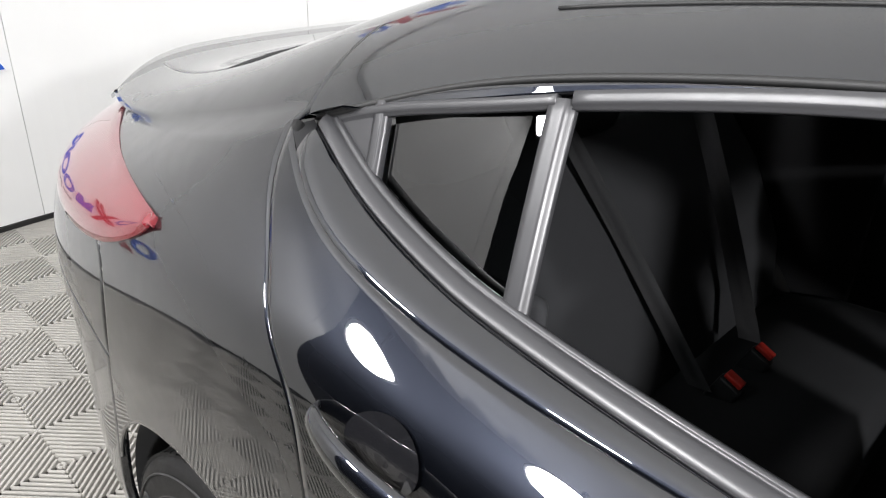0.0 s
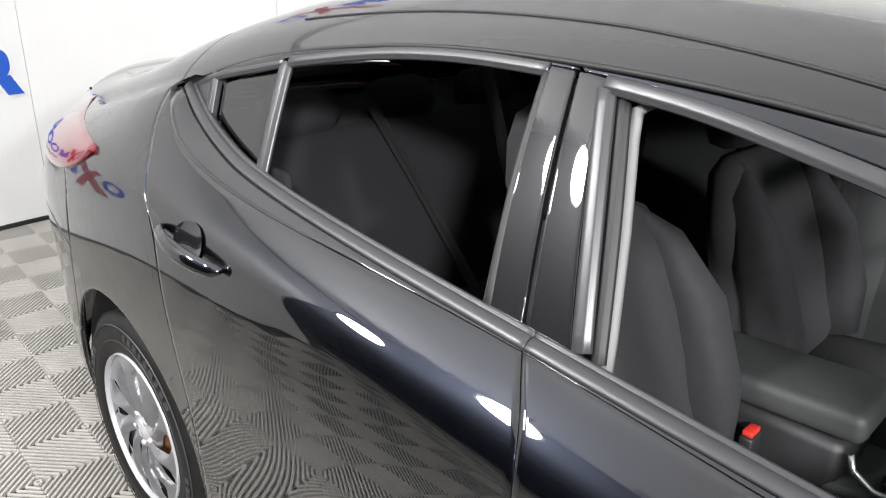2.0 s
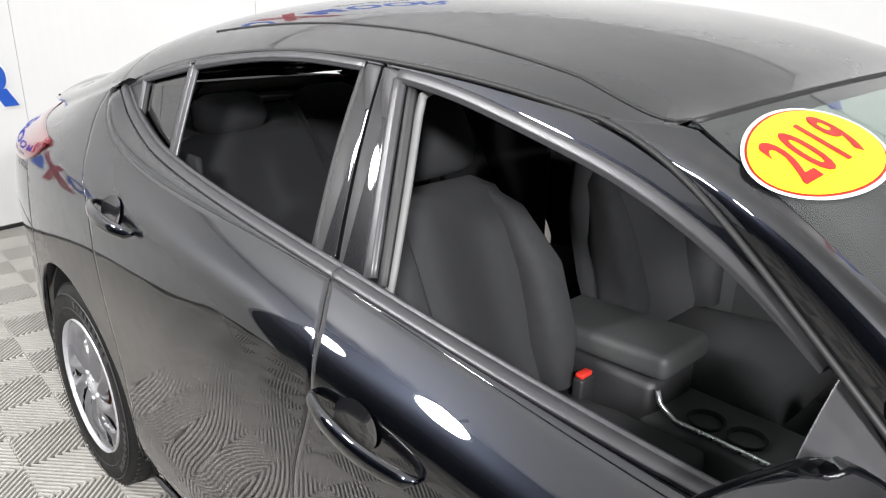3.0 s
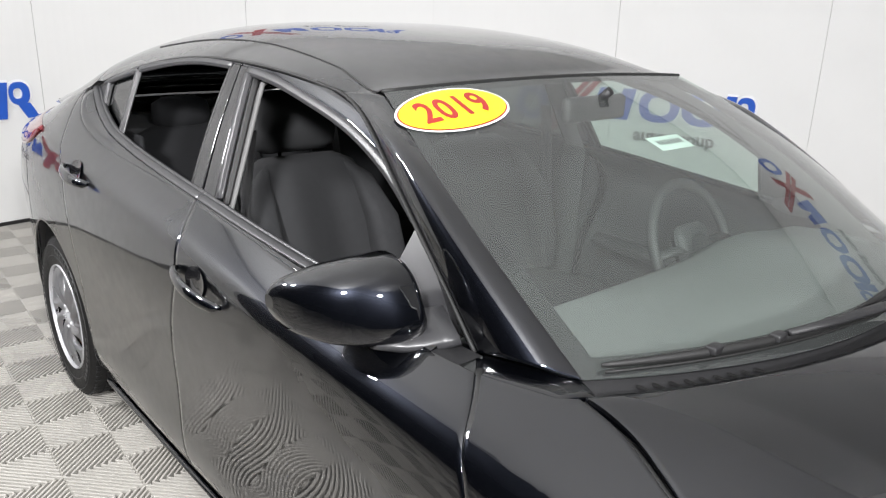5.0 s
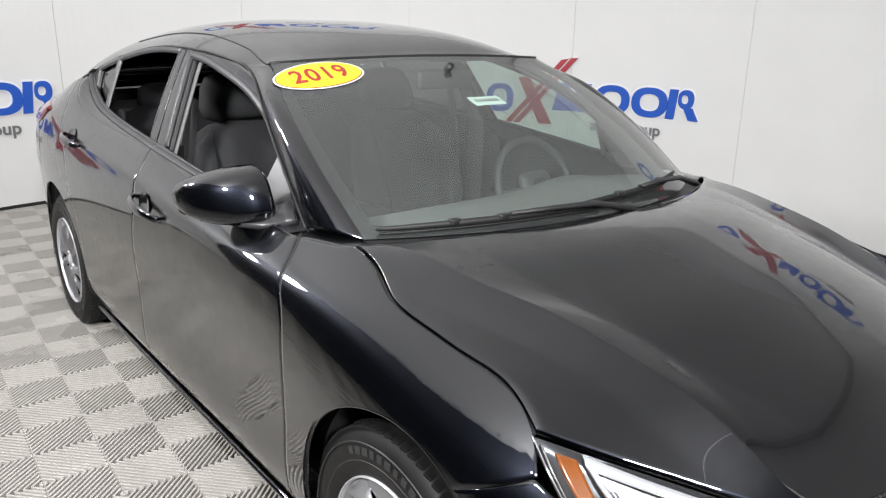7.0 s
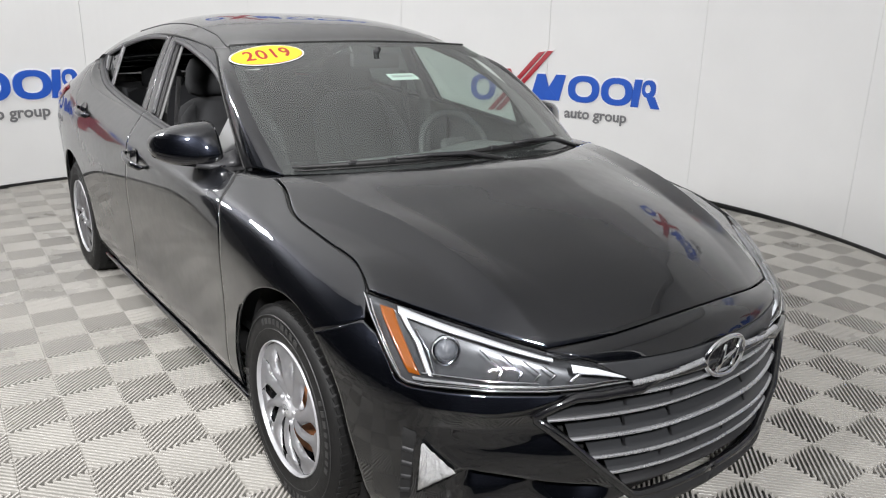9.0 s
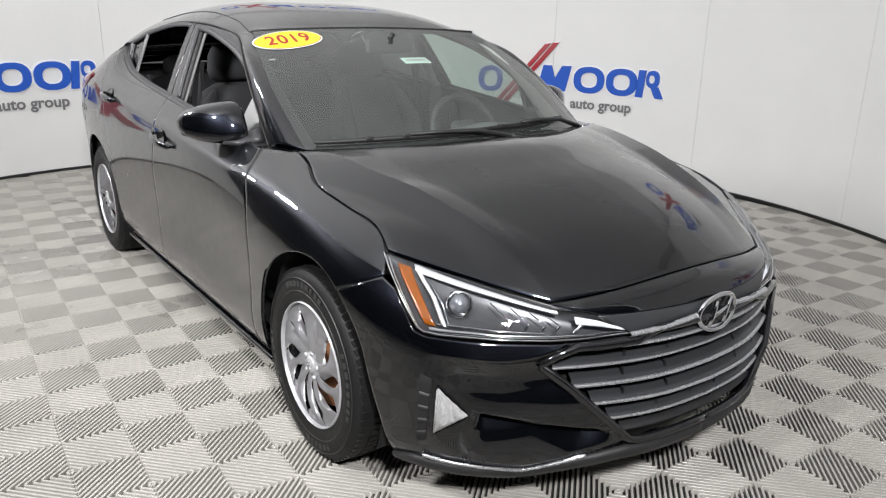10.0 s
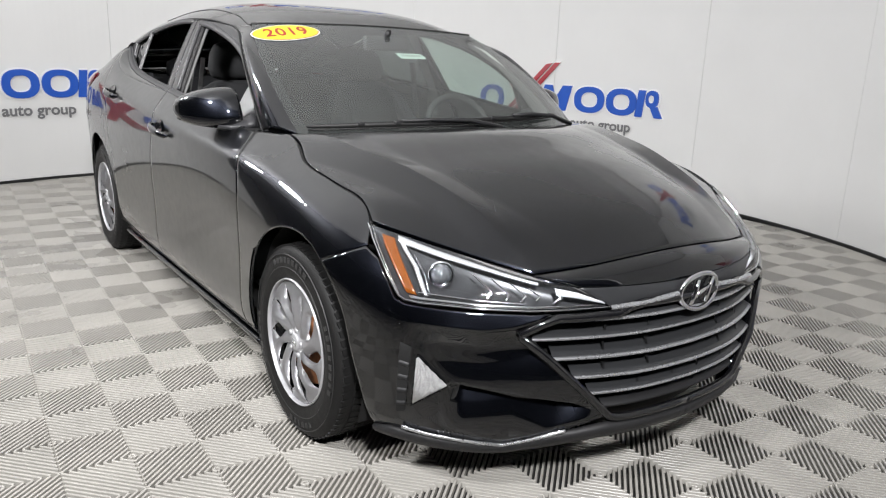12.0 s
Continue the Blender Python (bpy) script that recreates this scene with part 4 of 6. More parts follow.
def bar_on_glass(points, width, out, mat, name, n=36, thick=0.010):
    """A flat moulding with a fine groove along (x, z) points on the window surface."""
    c = along(points)
    rows = []
    for u in np.linspace(0, 1, n):
        p, q = c(u), c(min(u + 0.01, 1.0)) - c(max(u - 0.01, 0.0))
        q /= np.linalg.norm(q)
        side = np.array((-q[1], q[0]))
        row = []
        for k in range(9):
            xz = p + side * (1.0, 0.97, 0.88, 0.4, -0.2, -0.55, -0.62, -0.90, -1.0)[k] * width / 2
            row.append(glass(float(xz[0]), float(xz[1]), out + thick * FLAT[k]))
        rows.append(row)
    g = np.array(rows)
    return both(name, g, mat, car, depth=0.012, lip=0.0005)


bar_on_glass([(-2.487, 1.146), (-2.492, 1.19), (-2.499, 1.236)], 0.020, -0.004, TRIM, "window_bar", 12, 0.008)
bar_on_glass([(-2.231, 1.076), (-2.243, 1.18), (-2.254, 1.283)], 0.030, -0.006, TRIM, "window_bar", 16, 0.010)
bar_on_glass([(-1.622, 1.036), (-1.650, 1.18), (-1.666, 1.333)], 0.014, -0.006, SEAL, "window_seal", 16, 0.010)
bar_on_glass([(-1.468, 1.026), (-1.515, 1.17), (-1.568, 1.325)], 0.026, -0.004, TRIM, "window_channel", 16, 0.009)
bar_on_glass([(-1.448, 1.020), (-1.493, 1.17), (-1.545, 1.315)], 0.018, -0.016, SEAL, "window_seal", 16, 0.010)
bar_on_glass([(-2.590, 1.196), (-2.49, 1.2275), (-2.367, 1.256), (-2.26, 1.280)], 0.014, -0.004, TRIM, "window_moulding", 30, 0.009)
bar_on_glass([(-2.241, 1.284), (-2.016, 1.321), (-1.80, 1.336), (-1.666, 1.335)], 0.018, -0.004, TRIM, "window_moulding", 30, 0.010)
bar_on_glass([(-1.570, 1.328), (-1.44, 1.315), (-1.315, 1.293), (-1.203, 1.270), (-1.105, 1.246), (-1.014, 1.216), (-0.90, 1.166), (-0.80, 1.108)], 0.022, -0.004, TRIM, "window_moulding", 40, 0.010)
def belt_strip(edge_row, x_last):
    """The painted shoulder of a door and, along the window, a narrow satin moulding with a groove."""
    shoulder, rows = [], []
    for p in edge_row:
        if p[0] > x_last:
            break
        if p[0] < -2.600:
            continue
        p = np.array(p) + np.array((0, 0.001, 0.0))
        q = np.array(glass(float(p[0]), float(BELT_Z(p[0])) + 0.012, 0.001))
        m = q + (p - q) * min(1.0, 0.034 / np.linalg.norm(q - p))
        lift = np.array((0, -0.70, 0.70))
        shoulder.append([p + (m - p) * k + lift * (0.0015 + 0.10 * np.linalg.norm(m - p) * math.sin(math.pi * k)) for k in np.linspace(0, 1, 7)])
        rows.append([m + (q - m) * k + lift * h for k, h in
                     ((0.0, -0.003), (0.03, 0.002), (0.10, 0.0045), (0.35, 0.0055), (0.60, 0.0045), (0.68, 0.0020), (0.73, 0.0), (0.78, 0.003), (0.93, 0.003), (1.0, -0.006))])
    both("door_shoulder", np.array(shoulder), PAINT, car, depth=0.008, lip=0.0004)
    return both("belt_moulding", np.array(rows), TRIM, car, depth=0.010, lip=0.0005)


belt_strip(rear_door_skin[-1], -1.50)
belt_strip(front_door_skin[-1], -0.60)
# mirror patch in front of the front window
both("mirror_patch", four([(-0.80, 0.955), (-0.70, 0.950), (-0.615, 0.950)], [(-0.615, 0.950), (-0.618, 0.956)], [(-0.785, 1.104), (-0.70, 1.032), (-0.618, 0.956)], [(-0.80, 0.955), (-0.795, 1.03), (-0.785, 1.104)], 12, 10, 0.004), SATIN_GREY, car)
# black gutter between roof and doors
gutter = [(x, -EDGE_Y(x) - 0.002, EDGE_Z(x) - 0.004) for x in np.linspace(-2.60, -1.2, 60)] + [tuple(PILLAR_OUT(t) + np.array((0, -0.003, -0.002))) for t in np.linspace(0.96, 0.0, 40)]
part("roof_gutter", tube_bm(gutter, 0.0045, 6), SEAL, car)
part("roof_gutter", tube_bm([(x, -y, z) for x, y, z in gutter], 0.0055, 6), SEAL, car)

# dark rubber behind the gaps of the doors
for line in (REAR_CUT, B_CUT, FRONT_CUT):
    c = along(line)
    pts = np.array([np.array(on_shell(c(t))) + np.array((0, 0.012, 0)) for t in np.linspace(0.0, 1.0, 40)])
    for f in (lambda g: g, flip_y):
        part("door_seal", tube_bm([tuple(p) for p in f(pts)], 0.0085, 8), SEAL, car)

# door handles with their bowls
def handle(x0, z0, x1, z1, s):
    a, c = np.array(on_shell((x0, z0))), np.array(on_shell((x1, z1)))
    way = c - a
    h = thing("door_handle", "", "")
    for key in ("label", "category"):
        if key in h:
            del h[key]
    h.parent = car
    length = np.linalg.norm(way)
    rows = []
    for u in np.linspace(0, 1, 25):
        x, z = x0 + (x1 - x0) * u, z0 + (z1 - z0) * u
        lift = 0.006 + 0.030 * math.sin(math.pi * min(max(u, 0.0), 1.0)) ** 0.55
        half = 0.011 + 0.006 * math.sin(math.pi * u) ** 0.8
        if u in (0.0, 1.0):
            half, lift = 0.004, 0.002
        row = []
        for k in range(12):
            t = 2 * math.pi * k / 12
            q = np.array(on_shell((x, z + half * math.sin(t))))
            q[1] -= lift + 0.009 * math.cos(t)
            q[1] *= 1
            row.append(q)
        rows.append(row)
    g = np.array(rows)
    b = bmesh.new()
    grid_bm(g if s < 0 else flip_y(g), flip=s > 0, bm=b, close_u=True)
    part("grip", b, PAINT, h)
    # a dished cup behind the grip
    um = 0.44
    cx, cz = x0 + (x1 - x0) * um, z0 + (z1 - z0) * um + 0.006
    rows = []
    for r in np.linspace(0, 1, 9):
        row = []
        for k in range(28):
            t = 2 * math.pi * k / 28
            q = np.array(on_shell((cx + 0.052 * r * math.cos(t), cz + 0.036 * r * math.sin(t))))
            q[1] -= 0.0008 + 0.0040 * r ** 3
            row.append(q)
        rows.append(row)
    g = np.array(rows)
    b = bmesh.new()
    grid_bm(g if s < 0 else flip_y(g), flip=s < 0, bm=b, close_u=True)
    part("cup", b, GLOSS_BLACK, h)
    return h


for s in (-1, 1):
    handle(-2.375, 0.972, -2.145, 0.950, s)
    handle(-1.450, 0.876, -1.200, 0.848, s)

# ---- wheels: tyre, silver cover with curved spokes, rusty brake disc ----
WHEEL_R = 0.3175


def wheel_parts(holder):
    """Built round the y axis, with the outer face at -y."""
    w = 0.0975
    tyre = spin_bm([(0.195, 0.075), (0.215, 0.092), (0.255, w), (0.290, 0.093), (0.308, 0.082), (0.3145, 0.072), (0.3175, 0.050), (0.3175, -0.050),
                    (0.3145, -0.072), (0.308, -0.082), (0.290, -0.093), (0.255, -w), (0.222, -0.094), (0.205, -0.086), (0.195, -0.075)], 96)
    t = part("tyre", tyre, RUBBER, holder)
    tread = bmesh.new()
    for k in range(72):
        a = 2 * math.pi * k / 72
        for y, dy, skew in ((-0.066, 0.024, 0.05), (-0.026, 0.030, -0.04), (0.018, 0.030, 0.04), (0.064, 0.026, -0.05)):
            b = box_bm((0.0195, dy, 0.0055), (0, 0, 0))
            lift = WHEEL_R + 0.0005 - (0.004 if abs(y) > 0.06 else 0.0)
            m = Matrix.Rotation(-a, 4, "Y") @ Matrix.Translation((0, y, lift)) @ Matrix.Rotation(skew * 4, 4, "Z")
            bmesh.ops.transform(b, matrix=m, verts=b.verts)
            me = bpy.data.meshes.new("tmp")
            b.to_mesh(me)
            b.free()
            tread.from_mesh(me)
            bpy.data.meshes.remove(me)
    part("tread", tread, RUBBER, t, smooth=False)
    marks = bmesh.new()
    for start, count, r in ((50, 8, 0.268), (-40, 9, 0.268), (225, 7, 0.268), (140, 6, 0.268)):
        for k in range(count):
            a = radians(start + k * 6.2)
            b = box_bm((0.013 + 0.007 * ((k * 7) % 3) / 2, 0.003, 0.017), (0, -w + 0.0004, r))
            bmesh.ops.transform(b, matrix=Matrix.Rotation(a, 4, "Y"), verts=b.verts)
            me = bpy.data.meshes.new("tmp")
            b.to_mesh(me)
            b.free()
            marks.from_mesh(me)
            bpy.data.meshes.remove(me)
    for r, h in ((0.246, 0.0015), (0.287, 0.0015)):
        spin_bm([(r - 0.002, -w + 0.001), (r, -w - h + 0.001), (r + 0.002, -w + 0.002)], 96, marks)
    part("sidewall_lettering", marks, TYRE_MARK, t, smooth=False)
    # cover: rim ring, seven swept spokes, hub
    cover = part("wheel_cover", spin_bm([(0.207, -0.060), (0.209, -0.086), (0.2070, -0.0945), (0.2050, -0.0945), (0.2042, -0.092), (0.2025, -0.088), (0.2010, -0.080), (0.2000, -0.066)], 96), WHEEL_SILVER, holder)
    pitch = math.pi / 10
    for k in range(10):
        a0 = 2 * pitch * k + 0.2
        wide = 1.0 if k % 2 else 0.55
        rows = []
        for i in range(21):
            u = i / 20
            r = 0.040 + 0.160 * u
            turn = a0 + 0.46 * u ** 1.2
            slot = math.exp(-((u - 0.56) / (0.17 + 0.10 * wide)) ** 4)
            low, high = -pitch * (1.01 - 0.95 * wide * slot), pitch * (1.0 - 0.34 * slot)
            y0 = -0.080 - 0.008 * math.sin(math.pi * u) - 0.003 * u
            row = []
            for v in np.linspace(0, 1, 13):
                a = turn + low + (high - low) * v
                ridge = 0.010 * max(0.0, 1 - abs(v - 0.60) / 0.5) * math.sin(math.pi * min(u * 0.9 + 0.12, 1))
                dip = 0.018 * max(0.0, 0.40 - v) * math.sin(math.pi * min(u * 0.85 + 0.1, 1)) + 0.012 * (v > 0.99) * slot + 0.012 * (v < 0.01) * slot
                row.append((r * math.cos(a), y0 - ridge + dip, r * math.sin(a)))
            rows.append(row)
        b = bmesh.new()
        grid_bm(rows, bm=b)
        geo = bmesh.ops.solidify(b, geom=b.faces[:], thickness=0.004)
        part("spoke", b, WHEEL_SILVER, cover)
    part("hub", spin_bm([(0.0005, -0.091), (0.024, -0.0905), (0.0275, -0.088), (0.029, -0.0835), (0.050, -0.082), (0.062, -0.076), (0.064, -0.06)], 40), WHEEL_SILVER, cover)
    badge = bmesh.new()
    tube_bm([(0.017 * math.cos(t), -0.0915, 0.011 * math.sin(t)) for t in np.linspace(0, 2 * math.pi, 24)], 0.0016, 6, badge)
    tube_bm([(-0.009, -0.0915, -0.006), (-0.002, -0.0915, 0.0), (0.002, -0.0915, 0.0), (0.009, -0.0915, 0.006)], 0.0016, 6, badge)
    part("badge", badge, CHROME, cover)
    for k in range(5):
        a = 2 * math.pi * k / 5 + 0.3
        nut = spin_bm([(0.0005, -0.090), (0.007, -0.0895), (0.0085, -0.086), (0.0085, -0.078)], 8)
        bmesh.ops.translate(nut, vec=(0.043 * math.cos(a), 0, 0.043 * math.sin(a)), verts=nut.verts)
        part("wheel_nut", nut, WHEEL_SILVER, cover)
    part("steel_rim", spin_bm([(0.200, -0.070), (0.186, -0.060), (0.182, 0.0), (0.186, 0.075), (0.200, 0.085), (0.206, 0.085)], 64), GLOSS_BLACK, holder)
    disc = part("brake_disc", spin_bm([(0.0, -0.040), (0.145, -0.040), (0.148, -0.037), (0.148, -0.018), (0.145, -0.015), (0.0, -0.015)], 64), RUST, holder)
    part("rim_back", spin_bm([(0.0, 0.03), (0.184, 0.03), (0.184, 0.034), (0.0, 0.034)], 48), VOID, holder)
    return holder


first = new("wheel")
first.parent = car
wheel_parts(first)
first.location = (0.0, -0.777, WHEEL_R)
first.rotation_euler = (0, radians(12), 0)
for x, s, spin in ((-2.7, -1, 40), (0.0, 1, 75), (-2.7, 1, 110)):
    made = copy_thing(first, Matrix())
    made.parent = car
    made.matrix_basis = Matrix.Translation((x, s * 0.777, WHEEL_R)) @ Matrix.Rotation(0 if s < 0 else math.pi, 4, "Z") @ Matrix.Rotation(radians(spin), 4, "Y")

# wheel housings
for cx, cz, r in (ARCH_F, ARCH_R):
    for s in (-1, 1):
        rows = []
        for y in (0.836, 0.80, 0.60, 0.50):
            rows.append([(cx + (r + 0.002) * math.cos(a), s * y, cz + (r + 0.002) * math.sin(a)) for a in np.linspace(radians(-25), radians(205), 50)])
        b = bmesh.new()
        grid_bm(rows, bm=b)
        c = [(cx + r * q * math.cos(a), s * 0.50, cz + r * q * math.sin(a)) for q in (1,) for a in np.linspace(radians(-25), radians(205), 50)]
        b.faces.new([b.verts.new(p) for p in c])
        part("wheel_housing", b, VOID, car)
# rolled arch edges
for cx, cz, r, a0, a1 in ((*ARCH_R, -12, 158), (*ARCH_F, 40, 188)):
    for s in (-1, 1):
        pts = []
        for a in np.linspace(radians(a0), radians(a1), 48):
            q = on_shell((cx + r * math.cos(a), cz + r * math.sin(a)))
            pts.append((q[0], -s * q[1] * -1 if s > 0 else q[1], q[2]))
        pts = [(p[0], s * abs(p[1]) - s * 0.004, p[2]) for p in pts]
        part("arch_edge", tube_bm(pts, 0.0045, 8), PAINT, car)
# flat dark underbody
b = box_bm((3.6, 1.46, 0.05), (-1.35, 0, 0.215), 0.02)
part("underbody", b, VOID, car)

# ---- the car's face ----
def nose_pt(y, z, out=0.0):
    p = shell(front_t(abs(y)), z, out)
    return np.array((p[0], math.copysign(abs(p[1]), y) if y else 0.0, p[2]))


def tz(points):
    """(kind, value, z) points to places along the outline: x on the side, y on the nose."""
    out = []
    for k, v, z in points:
        lo, hi = 0.0, 0.42
        for _ in range(22):
            m = (lo + hi) / 2
            p = shell(m, z)
            if (p[0] > v if k == "x" else abs(p[1]) < v):
                lo = m
            else:
                hi = m
        out.append((lo, z))
    return out


# bumper skin beside the grille, with a lip over the hollow that leads to the grille
b_arch = along(tz([("x", 0.405, 0.200), ("x", 0.396, 0.30), ("x", 0.372, 0.42), ("x", 0.335, 0.53), ("x", 0.289, 0.594), ("x", 0.2225, 0.647)]))
b_top = straight(tz([("x", 0.2225, 0.647), ("x", 0.3585, 0.714), ("x", 0.408, 0.692), ("x", 0.458, 0.645), ("x", 0.493, 0.600), ("x", 0.520, 0.589), ("y", 0.632, 0.580), ("y", 0.518, 0.577), ("y", 0.474, 0.580)]))
b_right = straight(tz([("y", 0.300, 0.268), ("y", 0.40, 0.375), ("y", 0.553, 0.522), ("y", 0.51, 0.556), ("y", 0.474, 0.580)]))
b_low = straight(tz([("x", 0.405, 0.200), ("x", 0.47, 0.222), ("x", 0.540, 0.222), ("y", 0.545, 0.180), ("y", 0.43, 0.226), ("y", 0.300, 0.268)]))


def on_bumper(p):
    q = shell(float(p[0]), float(p[1]))
    y, z = abs(q[1]), q[2]
    near = min(max((0.80 - y) / 0.12, 0.0), 1.0) * min(max((q[0] - 0.40) / 0.1, 0.0), 1.0)
    near = near * near * (3 - 2 * near)
    line = float(np.interp(y, (0.50, 0.56, 0.63, 0.73), (0.566, 0.545, 0.535, 0.543)))
    d = z - line
    out = 0.008 * math.exp(-d / 0.030) if d > 0 else 0.008 * math.exp(d / 0.012) - 0.018 * min(-d / 0.05, 1.0) * max(0.0, 1 - max(0.0, -d - 0.10) / 0.12)
    # a pocket runs in from the fog lamp's inner corner towards the foot of the grille
    rim = float(np.interp(y, (0.30, 0.40, 0.55, 0.68), (0.290, 0.318, 0.352, 0.380)))
    foot = float(np.interp(y, (0.30, 0.42, 0.545, 0.70), (0.280, 0.250, 0.200, 0.245)))
    side = min(max((y - 0.31) / 0.12, 0.0), 1.0) * min(max((0.720 - y) / 0.05, 0.0), 1.0)
    side = side * side * (3 - 2 * side)
    k = (rim - z) / max(rim - foot, 0.01)
    dent = 0.044 * min(max(k / 0.12, 0.0), 1.0) * min(max((1.0 - k) / 0.86, 0.0), 1.0) * side
    return shell(float(p[0]), float(p[1]), out * near - dent)


front_skin = sheet(b_low, b_right, b_top, b_arch, 80, 90, on_bumper)
both("front_bumper", front_skin, PAINT, car, depth=0.02)
# panel between bonnet and grille: a slope that turns in to a hollow band over the bright bars
TIP = np.array((0.803, -0.284, 0.588))
SHOULDER = np.array((0.759, -0.393, 0.643))
n_rows = []
for k in np.linspace(0, 1, 49):
    s = 2 * k - 1
    a = abs(s)
    up = NOSE_FRONT(a) + np.array((0.003, 0, -0.005))
    mid = np.array((0.838 - 0.079 * a ** 2.2, -0.393 * a, 0.640 + 0.003 * a))
    low = np.array((0.842 - 0.040 * a ** 2.0, -0.285 * a, 0.606 - 0.018 * a ** 3))
    turn = np.array((1, -1 if s > 0 else 1, 1))
    row = []
    for v in steps(8, 0.03):
        row.append((up + (mid - up) * v + np.array((0.010, 0, 0.008)) * math.sin(math.pi * v)) * turn)
    for v in (0.15, 0.35, 0.6, 0.85, 1.0):
        row.append((mid + (low - mid) * v + np.array((-0.006, 0, 0)) * math.sin(math.pi * v)) * turn)
    n_rows.append(row)
part("nose_panel", panel_bm(np.array(n_rows), 0.02), PAINT, car)

# a satin band across the nose, under the slope and over the bright bars
rows = []
for k in np.linspace(0, 1, 49):
    s = 2 * k - 1
    a = abs(s)
    mid = np.array((0.843 - 0.079 * a ** 2.2, -0.388 * a, 0.637 + 0.003 * a))
    low = np.array((0.848 - 0.040 * a ** 2.0, -0.300 * a, 0.604 - 0.018 * a ** 3))
    turn = np.array((1, -1 if s > 0 else 1, 1))
    rows.append([(mid + (low - mid) * v + np.array((0.003, 0, 0.001)) * math.sin(math.pi * v)) * turn for v in (0.0, 0.08, 0.3, 0.6, 0.9, 1.0)])
part("nose_band", panel_bm(np.array(rows), 0.012, 0.001), GRILLE_GREY, car)

# lower lip in black plastic, with a bright strip
l_top = straight(tz([("x", 0.402, 0.197), ("x", 0.47, 0.219), ("x", 0.540, 0.219), ("y", 0.545, 0.177), ("y", 0.43, 0.222), ("y", 0.300, 0.246), ("y", 0.0, 0.240)]))
l_low = straight(tz([("x", 0.402, 0.165), ("x", 0.47, 0.168), ("x", 0.54, 0.150), ("y", 0.545, 0.128), ("y", 0.43, 0.152), ("y", 0.30, 0.182), ("y", 0.0, 0.182)]))
rows = []
for v, out in ((0.0, -0.012), (0.06, 0.008), (0.25, 0.020), (0.6, 0.020), (0.9, 0.012), (1.0, -0.004)):
    rows.append([shell(*(l_low(u) + (l_top(u) - l_low(u)) * v), out) for u in np.linspace(0, 1, 60)])
both("front_lip", np.array(rows), PLASTIC, car, depth=0.02)
bright = straight(tz([("x", 0.512, 0.230), ("x", 0.60, 0.209), ("y", 0.545, 0.177), ("y", 0.48, 0.204), ("y", 0.41, 0.232)]))
rows = []
for v in (-1, -0.6, 0, 0.6, 1):
    rows.append([shell(bright(u)[0], bright(u)[1] + 0.0065 * v, 0.010 + 0.004 * (1 - v * v)) for u in np.linspace(0, 1, 40)])
both("bright_strip", np.array(rows), SATIN_SILVER, car, depth=0.01)

# grille
def grille_half(z):
    return 0.548 - (0.522 - z) / 0.254 * 0.248 if z < 0.522 else 0.548 - (z - 0.522) / 0.074 * 0.108


grille = new("grille")
grille.parent = car
back = np.array([[nose_pt(y * grille_half(z), z, -0.075) for y in np.linspace(-1, 1, 41)] for z in np.linspace(0.185, 0.606, 15)])
part("backing", grid_bm(back), VOID, grille)
outline = [(y, 0.593) for y in np.linspace(0, 0.22, 8)] + [(0.26, 0.586), (0.30, 0.571), (0.40, 0.566), (0.462, 0.566), (0.505, 0.550), (0.550, 0.524), (0.549, 0.515), (0.48, 0.452), (0.40, 0.372), (0.31, 0.280), (0.295, 0.266), (0.27, 0.258)] + [(y, 0.256) for y in np.linspace(0.24, 0, 8)]
for s in (-1, 1):
    part("surround", tube_bm([nose_pt(s * max(y, 1e-4), z, -0.003) for y, z in outline], 0.0125, 10), GLOSS_BLACK, grille)
for k, z in enumerate((0.556, 0.502, 0.447, 0.393, 0.340, 0.292)):
    w = grille_half(z) - 0.008
    ys = np.linspace(-w, w, 47)
    rows = [[nose_pt(y, z + dz, out) for y in ys] for dz, out in ((-0.010, -0.060), (-0.006, -0.018), (-0.001, -0.0135), (0.004, -0.016), (0.012, -0.030), (0.026, -0.066))]
    part("blade", grid_bm(rows), GRILLE_GREY if k < 5 else PLASTIC, grille)
    if k < 5:
        rows = [[nose_pt(y, z + dz, out) for y in ys] for dz, out in ((-0.0050, -0.020), (-0.0043, -0.0125), (0.0, -0.0092), (0.0041, -0.0125), (0.0048, -0.020))]
        part("blade_edge", grid_bm(rows), SATIN_SILVER, grille, "thin satin silver edge")
for z0, z1, ys in ((0.556, 0.600, (0.11, 0.36)), (0.502, 0.556, (0.17, 0.32)), (0.447, 0.502, (0.17, 0.32)), (0.393, 0.447, (0.17, 0.32)), (0.340, 0.393, (0.06, 0.20)), (0.292, 0.34, (0.06, 0.20))):
    for y in ys:
        for s in (-1, 1):
            g = np.array([[nose_pt(s * (y + dy), z, out) for dy in (-0.004, 0.004)] for z, out in ((z0, -0.02), (z0 + 0.006, -0.028), (z1 - 0.012, -0.036), (z1, -0.05))])
            b = grid_bm(g)
            bmesh.ops.solidify(b, geom=b.faces[:], thickness=0.012)
            part("rib", b, PLASTIC, grille)
for s in (-1, 1):
    rows = [[nose_pt(s * y, z - 0.016 * (y - 0.08) / 0.245, out) for y in np.linspace(0.080, 0.325, 30)] for z, out in ((0.6005, 0.003), (0.6015, 0.010), (0.606, 0.012), (0.6105, 0.010), (0.6115, 0.003))]
    part("bright_bar", grid_bm(rows), SATIN_SILVER, grille)
